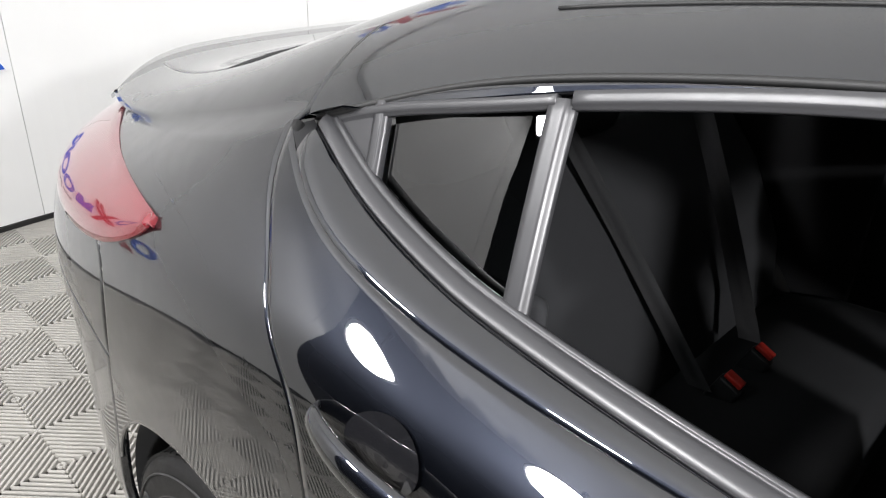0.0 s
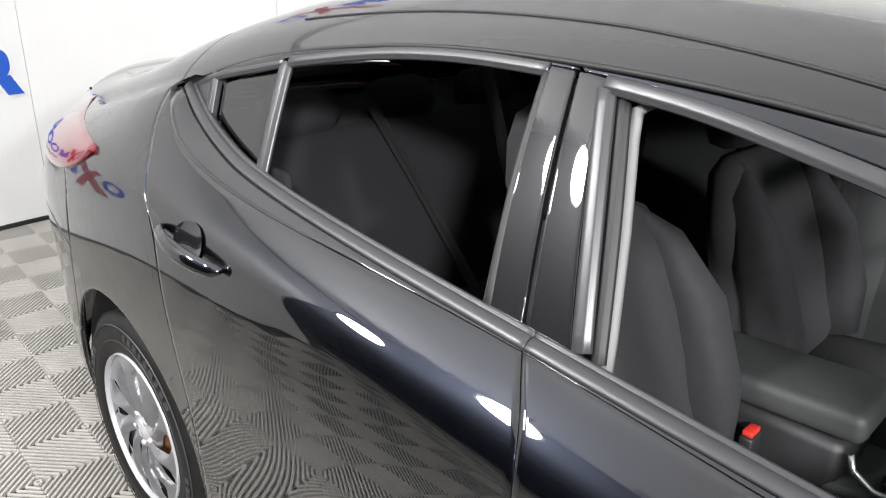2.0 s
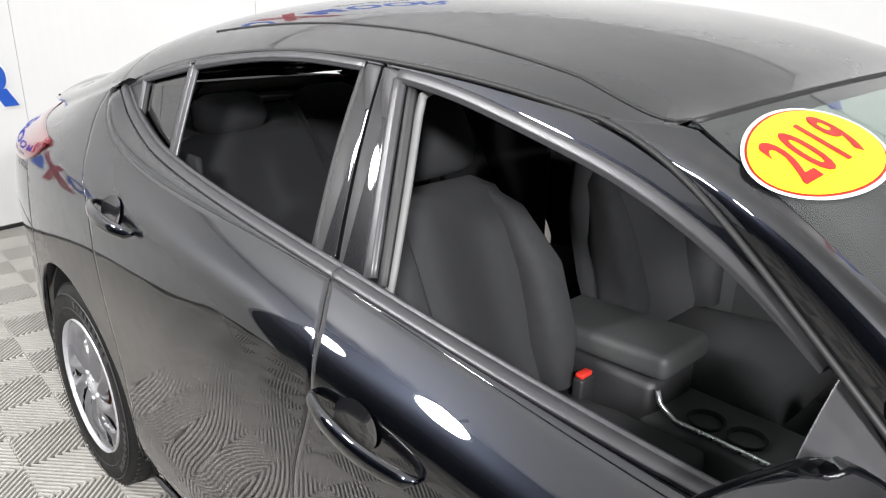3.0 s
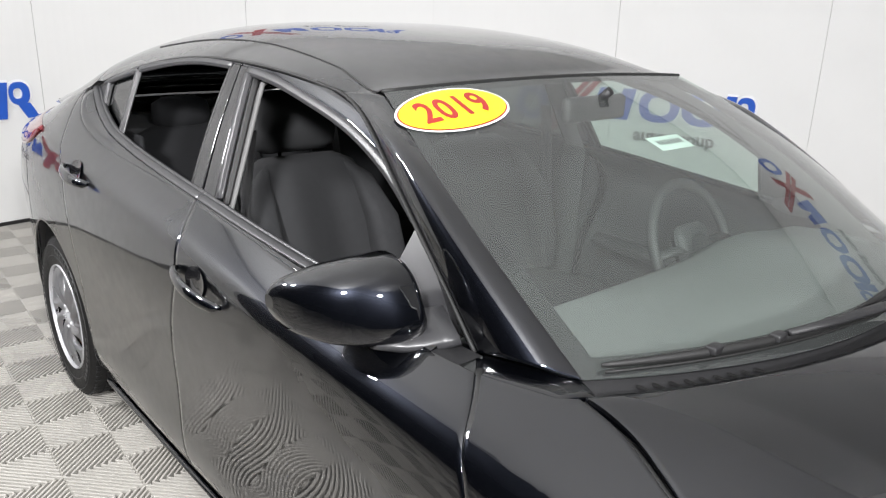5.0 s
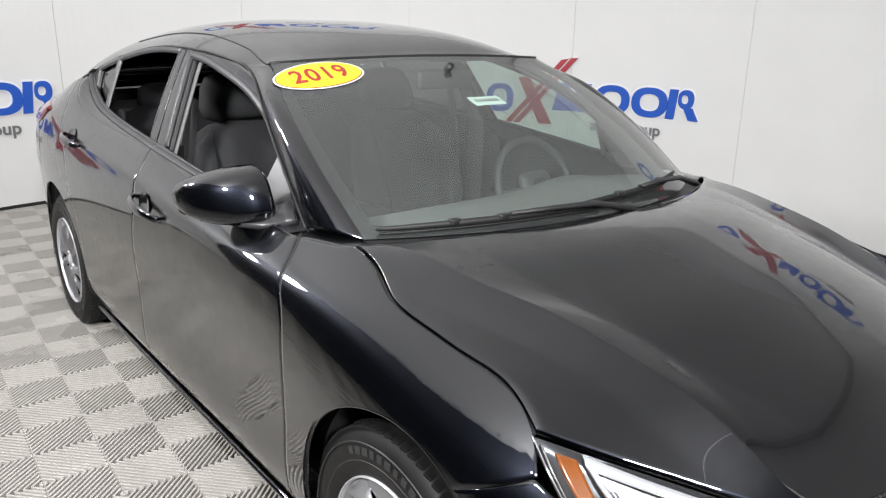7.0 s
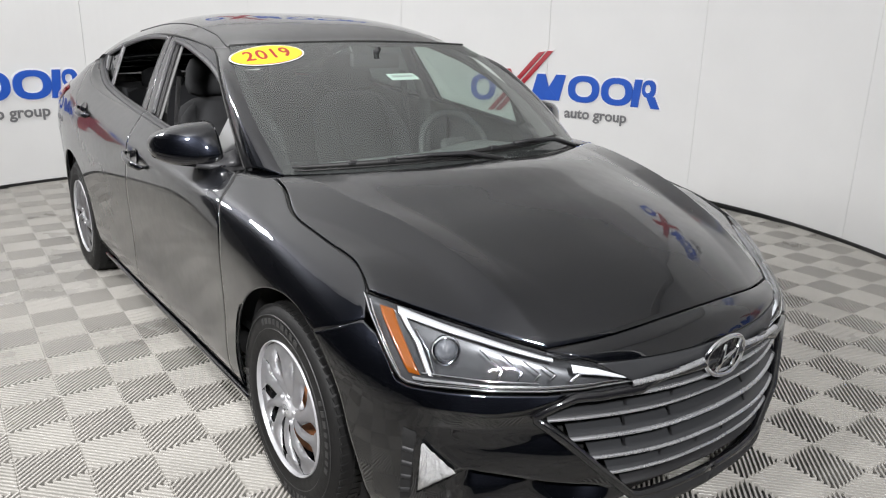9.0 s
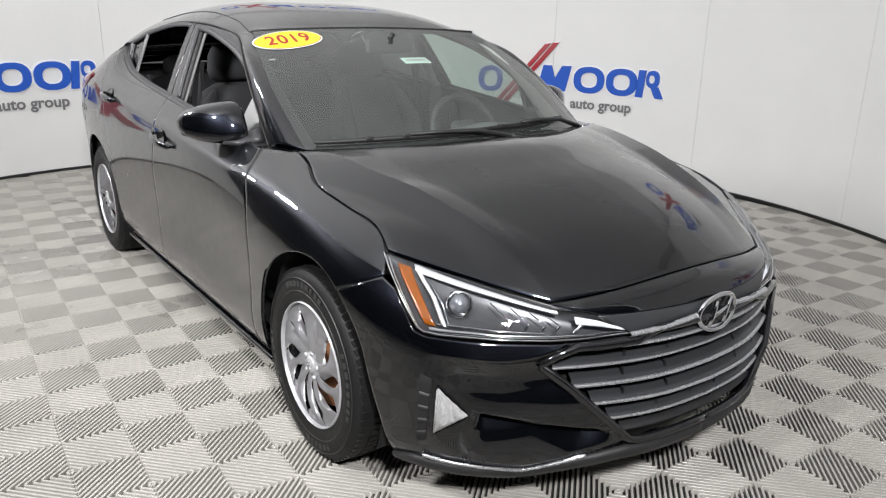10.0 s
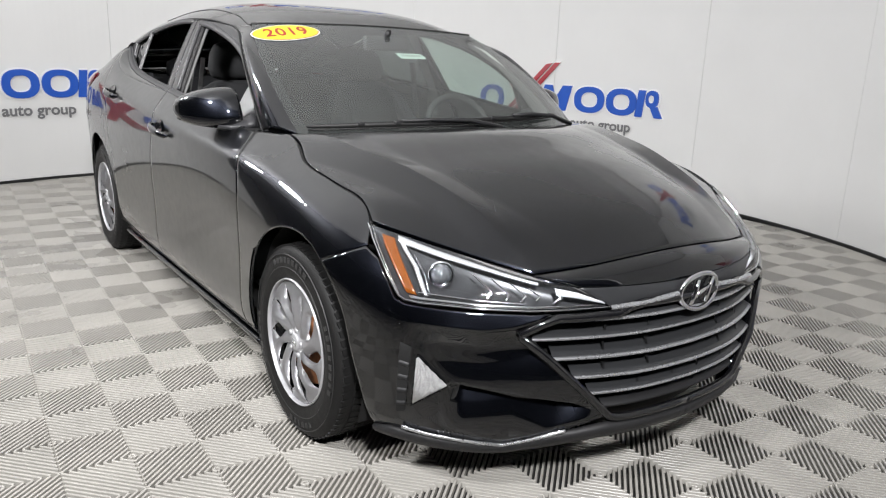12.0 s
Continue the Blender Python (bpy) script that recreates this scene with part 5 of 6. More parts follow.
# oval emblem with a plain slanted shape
emblem = new("emblem")
emblem.parent = grille
ctr = nose_pt(0.0, 0.602, 0.012)
oval = lambda a, c: [(ctr[0] - 0.10 * (y * y) / 0.07, y, ctr[2] + z) for y, z in ((a * math.cos(t), c * math.sin(t)) for t in np.linspace(0, 2 * math.pi, 49))]
part("ring", tube_bm(oval(0.082, 0.052), 0.0072, 10, caps=False), CHROME, emblem)
b = bmesh.new()
b.faces.new([b.verts.new((p[0] - 0.006, p[1], p[2])) for p in oval(0.082, 0.052)[:-1]])
part("backing", b, GLOSS_BLACK, emblem)
b = bmesh.new()
cx = ctr[0] + 0.001
for s in (-1, 1):
    tube_bm([(cx, s * 0.034 - 0.012, ctr[2] - 0.036), (cx, s * 0.030 - 0.002, ctr[2] - 0.012), (cx, s * 0.030 + 0.006, ctr[2] + 0.012), (cx, s * 0.034 + 0.014, ctr[2] + 0.036)], [0.006, 0.0075, 0.0075, 0.006], 8, b)
tube_bm([(cx, -0.027, ctr[2] - 0.010), (cx, 0.0, ctr[2]), (cx, 0.030, ctr[2] + 0.010)], [0.006, 0.0075, 0.006], 8, b)
part("shape", b, CHROME, emblem)

# headlamps
H_TOP = straight([(0.803, -0.284, 0.588), (0.759, -0.393, 0.643), (0.676, -0.486, 0.664), (0.604, -0.555, 0.686), (0.502, -0.635, 0.714), (0.412, -0.709, 0.740), (0.318, -0.779, 0.766)])
H_LOW = straight([(0.806, -0.288, 0.584), (0.764, -0.436, 0.586), (0.721, -0.518, 0.584), (0.649, -0.632, 0.588), (0.545, -0.752, 0.594), (0.512, -0.781, 0.600), (0.498, -0.790, 0.609)])
H_OUT = straight([(0.498, -0.790, 0.609), (0.464, -0.797, 0.646), (0.418, -0.797, 0.689), (0.366, -0.792, 0.732), (0.318, -0.779, 0.766)])
H_IN = straight([H_LOW(0), H_TOP(0)])


def lamp_pt(u, v, out=0.0):
    p = ((1 - v) * H_LOW(u) + v * H_TOP(u) + (1 - u) * H_IN(v) + u * H_OUT(v) - (1 - u) * (1 - v) * H_LOW(0) - u * (1 - v) * H_LOW(1) - (1 - u) * v * H_TOP(0) - u * v * H_TOP(1))
    n = np.array((0.62, -0.60, 0.50))
    return p + n * (0.015 * math.sin(math.pi * v) ** 0.8 * math.sin(math.pi * min(u + 0.1, 1)) + out)


def lamp_band(points, half, out, n=20, thick=0.006):
    c = straight(points)
    rows = []
    for s in (-1, -0.5, 0.5, 1):
        row = []
        for k in range(n):
            u, v = c(k / (n - 1))
            d = c(min(k / (n - 1) + 0.02, 1)) - c(max(k / (n - 1) - 0.02, 0))
            d = np.array((d[0], d[1] * 0.3))
            d /= max(np.linalg.norm(d), 1e-6)
            row.append(lamp_pt(u - d[1] * half * s, v + d[0] * half * s * 3.4, out + (thick if abs(s) < 0.9 else 0)))
        rows.append(row)
    return np.array(rows)


def headlamp(f):
    lamp = new("headlamp")
    lamp.parent = car
    lens = np.array([[lamp_pt(u, v) for u in np.linspace(0, 1, 33)] for v in np.linspace(0, 1, 17)])
    part("lens", grid_bm(f(lens)), LENS, lamp, "clear plastic lens")
    bowl = np.array([[lamp_pt(u, v, -0.006 - 0.050 * (math.sin(math.pi * min(max(v, 0), 1)) ** 0.5) * (math.sin(math.pi * min(u * 0.9 + 0.08, 1)) ** 0.5)) for u in np.linspace(0, 1, 33)] for v in np.linspace(0, 1, 17)])
    part("bowl", grid_bm(f(bowl)), LAMP_GREY, lamp)
    amber = np.array([[lamp_pt(0.925 + 0.022 * w - (0.010 * (1 - k)) + 0.004 * w * k, 0.13 + 0.79 * k, -0.010) for w in np.linspace(-1, 1, 6)] for k in np.linspace(0, 1, 10)])
    part("indicator", panel_bm(f(amber), 0.012, 0.002), AMBER, lamp, "amber side reflector")
    for pts, half, out, mat in (([(0.872, 0.92), (0.842, 0.54), (0.850, 0.13)], 0.011, -0.012, LAMP_BAND), ([(0.83, 0.74), (0.815, 0.45), (0.83, 0.15)], 0.004, -0.020, CHROME),
                                ([(0.88, 0.93), (0.72, 0.88), (0.53, 0.85), (0.33, 0.80)], 0.018, -0.010, LAMP_BAND), ([(0.93, 0.05), (0.6, 0.06), (0.4, 0.08), (0.20, 0.12), (0.05, 0.25)], 0.013, -0.006, LAMP_SILVER),
                                ([(0.88, 0.15), (0.6, 0.15), (0.42, 0.17)], 0.006, -0.012, CHROME),
                                ([(0.27, 0.62), (0.16, 0.60), (0.05, 0.60)], 0.040, -0.008, LAMP_WHITE), ([(0.27, 0.74), (0.25, 0.45), (0.29, 0.22)], 0.010, -0.012, LAMP_SILVER),
                                ([(0.985, 0.04), (0.985, 0.5), (0.985, 0.95)], 0.005, -0.004, LAMP_SILVER)):
        part("reflector_band", grid_bm(f(lamp_band(pts, half, out))), mat, lamp)
    for blade in ([(0.600, 0.66), (0.545, 0.36), (0.575, 0.20)], [(0.520, 0.64), (0.470, 0.36), (0.500, 0.20)], [(0.445, 0.62), (0.400, 0.38), (0.430, 0.22)], [(0.375, 0.60), (0.340, 0.40), (0.365, 0.26)]):
        part("light_blade", grid_bm(f(lamp_band(blade, 0.0055, -0.014))), CHROME, lamp)
    c = lamp_pt(0.74, 0.52, -0.022)
    n = Vector((0.80, -0.45, 0.25)).normalized()
    b = bmesh.new()
    spin_bm([(0.0005, -0.022), (0.012, -0.020), (0.022, -0.012), (0.027, 0.0)], 32, b)
    m = Matrix.Translation(c) @ n.to_track_quat("-Y", "Z").to_matrix().to_4x4()
    bmesh.ops.transform(b, matrix=m, verts=b.verts)
    ring = bmesh.new()
    spin_bm([(0.027, -0.002), (0.031, -0.006), (0.036, -0.002), (0.037, 0.02)], 32, ring)
    bmesh.ops.transform(ring, matrix=m, verts=ring.verts)
    for bm, name, mat in ((b, "projector", PROJECTOR), (ring, "projector_ring", CHROME)):
        if f is flip_y:
            bmesh.ops.transform(bm, matrix=Matrix.Diagonal((1, -1, 1, 1)), verts=bm.verts)
            bmesh.ops.reverse_faces(bm, faces=bm.faces)
        part(name, bm, mat, lamp)
    edge = [lamp_pt(u, 0, 0.002) for u in np.linspace(0, 1, 30)] + [lamp_pt(1, v, 0.002) for v in np.linspace(0.03, 1, 14)]
    edge = [tuple(q) for q in f(np.array(edge))]
    part("lens_edge", tube_bm(edge, 0.0028, 6), CHROME, lamp)
    return lamp


same = lambda g: np.array(g)
headlamp(same)
headlamp(flip_y)

# fog lamp corners: a clear triangle beside slats on a dark sheet that stands in for a slot
def fog(f):
    lamp = new("fog_lamp")
    lamp.parent = car
    a, c, d = (np.array(p) for p in tz([("x", 0.560, 0.457), ("x", 0.622, 0.378), ("x", 0.545, 0.306)]))
    spot = lambda u, v, out: shell(*(a * v + (1 - v) * (d * (1 - u) + c * u)), out)
    tri = np.array([[spot(u, v, 0.008) for u in np.linspace(0, 1, 9)] for v in np.linspace(0, 0.96, 9)])
    part("lens", panel_bm(f(tri), 0.010, 0.001), LENS, lamp, "clear triangular lens")
    facets = random.Random(3)
    back = np.array([[spot(u, v, 0.001 + 0.005 * facets.random()) for u in np.linspace(0.03, 0.97, 13)] for v in np.linspace(0.03, 0.94, 13)])
    part("reflector", grid_bm(f(back)), FOG_SILVER, lamp, smooth=False)
    tl, tr, bl, br = (np.array(p) for p in tz([("x", 0.522, 0.486), ("x", 0.548, 0.476), ("x", 0.505, 0.276), ("x", 0.528, 0.285)]))
    # raised near-black sheet: the recess's shade is put into its colour
    slot = np.array([[shell(*((tl * (1 - u) + tr * u) * v + (bl * (1 - u) + br * u) * (1 - v)), 0.003) for u in np.linspace(0, 1, 5)] for v in np.linspace(0, 1, 10)])
    part("slot", panel_bm(f(slot), 0.006, 0.001), VOID, lamp)
    for v in (0.14, 0.34, 0.54, 0.74):
        g = np.array([[shell(*((tl * (1 - u) + tr * u) * (v + dv) + (bl * (1 - u) + br * u) * (1 - v - dv)), out) for u in np.linspace(0.1, 1, 5)] for dv, out in ((-0.035, 0.004), (0.0, 0.011), (0.03, 0.004))])
        part("slat", grid_bm(f(g)), PLASTIC, lamp)
    return lamp


fog(same)
fog(flip_y)

# ---- mirrors, wipers, tail lamps, screen edges, stickers ----
def mirror(s):
    m = new("door_mirror")
    m.parent = car
    f = same if s < 0 else flip_y
    # shell of the mirror: sections from the inner end to the tip
    us = (0.0, 0.03, 0.10, 0.25, 0.45, 0.65, 0.82, 0.92, 0.98, 1.0)
    high = spline(us, (1.056, 1.070, 1.081, 1.081, 1.075, 1.065, 1.051, 1.038, 1.020, 1.006))
    low = spline(us, (0.944, 0.936, 0.930, 0.930, 0.932, 0.937, 0.944, 0.952, 0.966, 0.980))
    front = spline(us, (-0.660, -0.648, -0.643, -0.648, -0.664, -0.690, -0.726, -0.760, -0.802, -0.832))
    back = spline(us, (-0.755, -0.768, -0.785, -0.800, -0.818, -0.834, -0.846, -0.855, -0.860, -0.860))
    rows = []
    for u in sorted(list(np.linspace(0, 1, 24)) + [0.02, 0.985]):
        y = -0.768 - 0.196 * u
        z1, z0, x1, x0 = high(u), low(u), front(u), back(u)
        row = []
        for i in range(32):
            t = 2 * math.pi * i / 32
            c, d = math.cos(t), math.sin(t)
            ex, ez = math.copysign(abs(c) ** 0.70, c), math.copysign(abs(d) ** 0.66, d)
            lean = 0.034 * ez * (1 - u) if c > 0 else 0.0
            row.append(((x0 + x1) / 2 + (x1 - x0) / 2 * ex - max(lean, -0.012), y, (z0 + z1) / 2 + (z1 - z0) / 2 * ez))
        rows.append(row)
    b = bmesh.new()
    grid_bm(f(np.array(rows)), flip=s > 0, bm=b, close_u=True)
    part("mirror_cap", b, PAINT, m)
    for row, name in ((rows[0], "inner_cap"), (rows[-1], "tip_cap")):
        b = bmesh.new()
        b.faces.new([b.verts.new(tuple(p)) for p in f(np.array(row))])
        part(name, b, PAINT, m)
    # darker lower shell with a rounded upper edge, a little proud of the cap
    low_rows = []
    for row in rows[:-2]:
        src = np.array(row)
        mid = src.mean(axis=0)
        ring = []
        for i in (30, 29, 28, 27, 26, 25, 24, 23, 22, 21):
            p = src[i]
            d = p - mid
            ring.append(p + d / max(np.linalg.norm(d), 1e-6) * (0.0035 if i not in (30, 21) else -0.001))
        low_rows.append(ring)
    part("lower_shell", grid_bm(f(np.array(low_rows))), GLOSS_BLACK, m)
    arm = [tuple(p) for p in f(np.array([(-0.705, -0.850, 0.942), (-0.694, -0.80, 0.936), (-0.680, -0.765, 0.940), (-0.664, -0.735, 0.950), (-0.652, -0.712, 0.960)]))]
    part("mirror_arm", tube_bm(arm, [0.030, 0.044, 0.052, 0.060, 0.066], 20, squash=(1.35, 0.46)), TRIM, m)
    g = np.array([(-0.795 - 0.045 * a, -0.79 - 0.13 * a, 1.010 + 0.038 * b * (1 - 0.4 * a)) for b in (-1, 1) for a in (0, 1)]).reshape(2, 2, 3)
    part("mirror_glass", grid_bm(f(g)), CHROME, m)
    return m


mirror(-1)
mirror(1)

# wipers and the cowl panel
cowl = np.array([[(1 - v) * (SCREEN_LOW(u) + np.array((-0.015, 0, -0.004))) + v * (COWL(u) + np.array((0.01, 0, -0.012))) + np.array((0, 0, -0.014 * math.sin(math.pi * v))) for u in np.linspace(0, 1, 50)] for v in np.linspace(0, 1, 8)])
part("cowl", grid_bm(cowl), PLASTIC, car)
vents = bmesh.new()
for u in np.linspace(0.06, 0.20, 9):
    p = 0.5 * SCREEN_LOW(u) + 0.5 * COWL(u)
    box_bm((0.045, 0.006, 0.004), (p[0], p[1], p[2] - 0.014), 0.0, None, vents)
part("cowl_vents", vents, SEAL, car, smooth=False)


def on_cowl(u, fwd, up):
    """A place near the screen's foot: fwd from the glass edge towards the bonnet, up above it."""
    return SCREEN_LOW(u) + np.array((fwd, 0, up))


def wiper(points, blade):
    w = new("wiper")
    w.parent = car
    part("wiper_arm", tube_bm(points, [0.015, 0.012, 0.010, 0.008], 8, squash=(1.0, 0.7)), PLASTIC, w)
    mid = along(blade)
    part("wiper_blade", tube_bm([mid(t) for t in np.linspace(0, 1, 24)], [0.0040 + 0.0055 * math.sin(math.pi * t) ** 0.5 for t in np.linspace(0, 1, 24)], 8, squash=(0.8, 1.0)), SEAL, w)
    part("blade_rubber", tube_bm([mid(t) - np.array((0, 0, 0.012)) for t in np.linspace(0.01, 0.99, 20)], 0.003, 6), SEAL, w)
    for t in (0.3, 0.5, 0.7):
        part("blade_clip", box_bm((0.020, 0.030, 0.014), tuple(mid(t) + np.array((0, 0, 0.005))), 0.003), PLASTIC, w)
    return w


wiper([on_cowl(0.535, 0.035, 0.010), screen_point(0.44, 0.020, 0.034), screen_point(0.33, 0.026, 0.036), screen_point(0.25, 0.030, 0.030)],
      [screen_point(u, v, 0.016) for u, v in ((0.022, 0.020), (0.12, 0.026), (0.25, 0.030), (0.37, 0.030), (0.475, 0.026))])
wiper([on_cowl(0.90, 0.040, 0.012), screen_point(0.80, 0.030, 0.036), screen_point(0.70, 0.048, 0.036), screen_point(0.62, 0.052, 0.030)],
      [screen_point(u, v, 0.016) for u, v in ((0.40, 0.040), (0.50, 0.046), (0.62, 0.052), (0.74, 0.060), (0.86, 0.070))])

# dark painted edge of the windscreen and the shade band
def screen_band(us, vs, mat, name, out=-0.003):
    return part(name, grid_bm(np.array([[screen_point(u, v, out) for u in us] for v in vs])), mat, car)


screen_band(np.linspace(0, 1, 40), (0.0, 0.03, 0.055), GLOSS_BLACK, "screen_edge")
screen_band(np.linspace(0, 1, 40), (0.965, 0.985, 1.0), GLOSS_BLACK, "screen_edge")
screen_band((0.0, 0.012, 0.026), np.linspace(0.055, 0.965, 20), GLOSS_BLACK, "screen_edge")
screen_band((0.974, 0.988, 1.0), np.linspace(0.055, 0.965, 20), GLOSS_BLACK, "screen_edge")
part("roof_joint", tube_bm([SCREEN_TOP(t) + np.array((-0.004, 0, 0.001)) for t in np.linspace(0, 1, 30)], 0.005, 6), SEAL, car)

# tail lamps
def tail(f):
    lamp = new("tail_lamp")
    lamp.parent = car
    low = along([(t_of(-2.785), 1.034), (t_of(-2.83), 1.008), (t_of(-2.90), 0.978), (t_of(-2.96), 0.962), (t_of(-3.05), 0.950), (t_of(-3.16), 0.946), (t_of(-3.32), 0.957), (0.90, 0.97)])
    high = along([(t_of(-2.785), 1.048), (t_of(-2.94), 1.058), (t_of(-3.10), 1.060), (t_of(-3.30), 1.060), (0.90, 1.058)])
    g = np.array([[shell(*(low(u) + (high(u) - low(u)) * v), 0.006 + 0.010 * math.sin(math.pi * v)) for u in np.linspace(0, 1, 30)] for v in np.linspace(0, 1, 12)])
    part("lens", panel_bm(f(g), 0.02, 0.003), TAIL_RED, lamp, "glossy red lens")
    return lamp


tail(same)
tail(flip_y)

# oval yellow year sticker on the windscreen, with a red rim
def on_screen(x, y, cu, cv, tilt, out):
    c, s = math.cos(tilt), math.sin(tilt)
    return screen_point(cu + (x * c - y * s) / 1.24, cv + (x * s + y * c) / 0.80, out)


year = thing("year_sticker", "oval yellow windscreen sticker with red rim and red number", "sticker")
CU, CV, TILT_S = 0.114, 0.874, radians(8)
for a, c, out, mat, name in ((0.156, 0.080, 0.0030, STICKER_WHITE, "white_edge"), (0.150, 0.075, 0.0038, STICKER_RED, "red_rim"), (0.1465, 0.0715, 0.0046, STICKER_YELLOW, "yellow_face")):
    b = bmesh.new()
    rings = [[b.verts.new(on_screen(a * r * math.cos(t), c * r * math.sin(t), CU, CV, TILT_S, out)) for t in np.linspace(0, 2 * math.pi, 64, endpoint=False)] for r in (0.34, 0.67, 1.0)]
    b.faces.new(rings[0])
    for p, q in zip(rings, rings[1:]):
        for k in range(64):
            b.faces.new((p[k], q[k], q[(k + 1) % 64], p[(k + 1) % 64]))
    part(name, b, mat, year)


b = flat_text("2019", 0.094, 1.10, 0.0022)
bmesh.ops.triangulate(b, faces=b.faces)
for v in b.verts:
    v.co = Vector(on_screen(v.co.x * 0.98, v.co.y * 1.14, CU, CV, TILT_S, 0.0056))
part("year_number", b, STICKER_RED, year, smooth=False)
# paper tag hung behind the screen
tag = thing("paper_tag", "pale green paper tag behind the windscreen", "tag")
g = np.array([[screen_point(0.450 + 0.10 * u, 0.600 + 0.060 * v, -0.012) for u in np.linspace(0, 1, 6)] for v in np.linspace(0, 1, 3)])
part("paper", grid_bm(g), PAPER, tag)
for k in range(8):
    g = np.array([[screen_point(0.463 + 0.0095 * k + 0.006 * u, 0.622 + 0.020 * v, -0.0105) for u in (0, 1)] for v in (0, 1)])
    part("printed_bar", grid_bm(g), LOGO_GREY, tag)

# ---- inside the car ----
def inside(name, *words):
    ob = new(name)
    ob.parent = car
    if words and words[0]:
        ob["label"] = words[0]
    return ob


def cushion(sections, name, mat, parent, sides=20, power=3.0):
    """A padded body through sections: middle point, half width across y, half depth, and the tilt of the section in degrees."""
    rows = []
    for (x, y, z), hw, hd, tilt in sections:
        c, s = math.cos(radians(tilt)), math.sin(radians(tilt))
        row = []
        for k in range(sides):
            t = 2 * math.pi * k / sides
            a = hw * math.copysign(abs(math.cos(t)) ** (2 / power), math.cos(t))
            d = hd * math.copysign(abs(math.sin(t)) ** (2 / power), math.sin(t))
            row.append((x + d * c, y + a, z + d * s))
        rows.append(row)
    b = bmesh.new()
    grid_bm(rows, bm=b, close_u=True)
    for row, rev in ((rows[0], True), (rows[-1], False)):
        b.faces.new([b.verts.new(p) for p in (row[::-1] if rev else row)])
    bmesh.ops.remove_doubles(b, verts=b.verts, dist=1e-5)
    bmesh.ops.recalc_face_normals(b, faces=b.faces)
    return part(name, b, mat, parent)


def front_seat(y):
    seat = inside("car_seat", "dark grey cloth front car seat with headrest", "seat", "front seats")
    cushion([((-0.98, y, 0.50), 0.20, 0.04, 90), ((-1.0, y, 0.52), 0.245, 0.075, 90), ((-1.2, y, 0.51), 0.25, 0.085, 90), ((-1.45, y, 0.48), 0.25, 0.08, 90), ((-1.5, y, 0.47), 0.22, 0.05, 90)], "seat_cushion", CLOTH, seat)
    cushion([((-1.43, y, 0.50), 0.20, 0.05, 20), ((-1.45, y, 0.56), 0.235, 0.075, 20), ((-1.505, y, 0.74), 0.255, 0.075, 18), ((-1.565, y, 0.92), 0.245, 0.065, 18), ((-1.605, y, 1.02), 0.19, 0.055, 18), ((-1.62, y, 1.05), 0.13, 0.03, 18)], "backrest", CLOTH, seat)
    for s in (-1, 1):
        cushion([((-1.38, y + s * 0.20, 0.56), 0.03, 0.05, 20), ((-1.405, y + s * 0.205, 0.68), 0.055, 0.065, 18), ((-1.46, y + s * 0.21, 0.85), 0.05, 0.055, 18), ((-1.535, y + s * 0.178, 0.98), 0.034, 0.036, 18), ((-1.585, y + s * 0.130, 1.04), 0.010, 0.010, 18)], "side_bolster", CLOTH_LIGHT, seat)
    cushion([((-1.628, y, 1.062), 0.10, 0.035, 14), ((-1.632, y, 1.078), 0.135, 0.058, 14), ((-1.642, y, 1.12), 0.145, 0.066, 14), ((-1.66, y, 1.19), 0.130, 0.058, 14), ((-1.672, y, 1.232), 0.105, 0.042, 14), ((-1.676, y, 1.245), 0.07, 0.02, 14)], "headrest", CLOTH, seat, 28)
    for s in (-1, 1):
        part("headrest_post", tube_bm([(-1.625, y + s * 0.055, 1.05), (-1.645, y + s * 0.055, 1.12)], 0.006), CHROME, seat)
    seat.location.x = -0.15
    return seat


front_seat(-0.365)
front_seat(0.365)
bench = inside("rear_bench", "dark grey cloth rear bench seat", "seat")
cushion([((-2.02, 0, 0.50), 0.60, 0.05, 90), ((-2.05, 0, 0.53), 0.64, 0.085, 90), ((-2.25, 0, 0.51), 0.65, 0.09, 90), ((-2.45, 0, 0.48), 0.62, 0.08, 90)], "seat_cushion", SHADED_CLOTH, bench, 28, 4)
cushion([((-2.42, 0, 0.52), 0.58, 0.06, 25), ((-2.47, 0, 0.66), 0.63, 0.085, 25), ((-2.56, 0, 0.86), 0.62, 0.08, 25), ((-2.64, 0, 1.00), 0.58, 0.06, 25), ((-2.66, 0, 1.03), 0.5, 0.03, 25)], "backrest", SHADED_CLOTH, bench, 28, 4)
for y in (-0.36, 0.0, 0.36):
    cushion([((-2.655, y, 1.02), 0.09, 0.04, 20), ((-2.665, y, 1.06), 0.12, 0.055, 20), ((-2.685, y, 1.12), 0.11, 0.045, 20), ((-2.69, y, 1.14), 0.07, 0.02, 20)], "headrest", SHADED_CLOTH, bench)
for y in (-0.02, 0.12):
    buckle = inside("belt_buckle", "black seat belt buckle with red button on the rear bench", "buckle")
    part("buckle_body", box_bm((0.05, 0.028, 0.07), (-2.26, y, 0.605), 0.006, Matrix.Rotation(radians(25), 4, "Y")), PLASTIC, buckle)
    part("button", box_bm((0.038, 0.022, 0.012), (-2.243, y, 0.645), 0.003, Matrix.Rotation(radians(25), 4, "Y")), RED_PLASTIC, buckle)
bk = inside("belt_buckle", "black seat belt buckle with red button between the front seats", "buckle")
part("buckle_body", box_bm((0.03, 0.05, 0.08), (-1.46, -0.14, 0.57), 0.006), PLASTIC, bk)
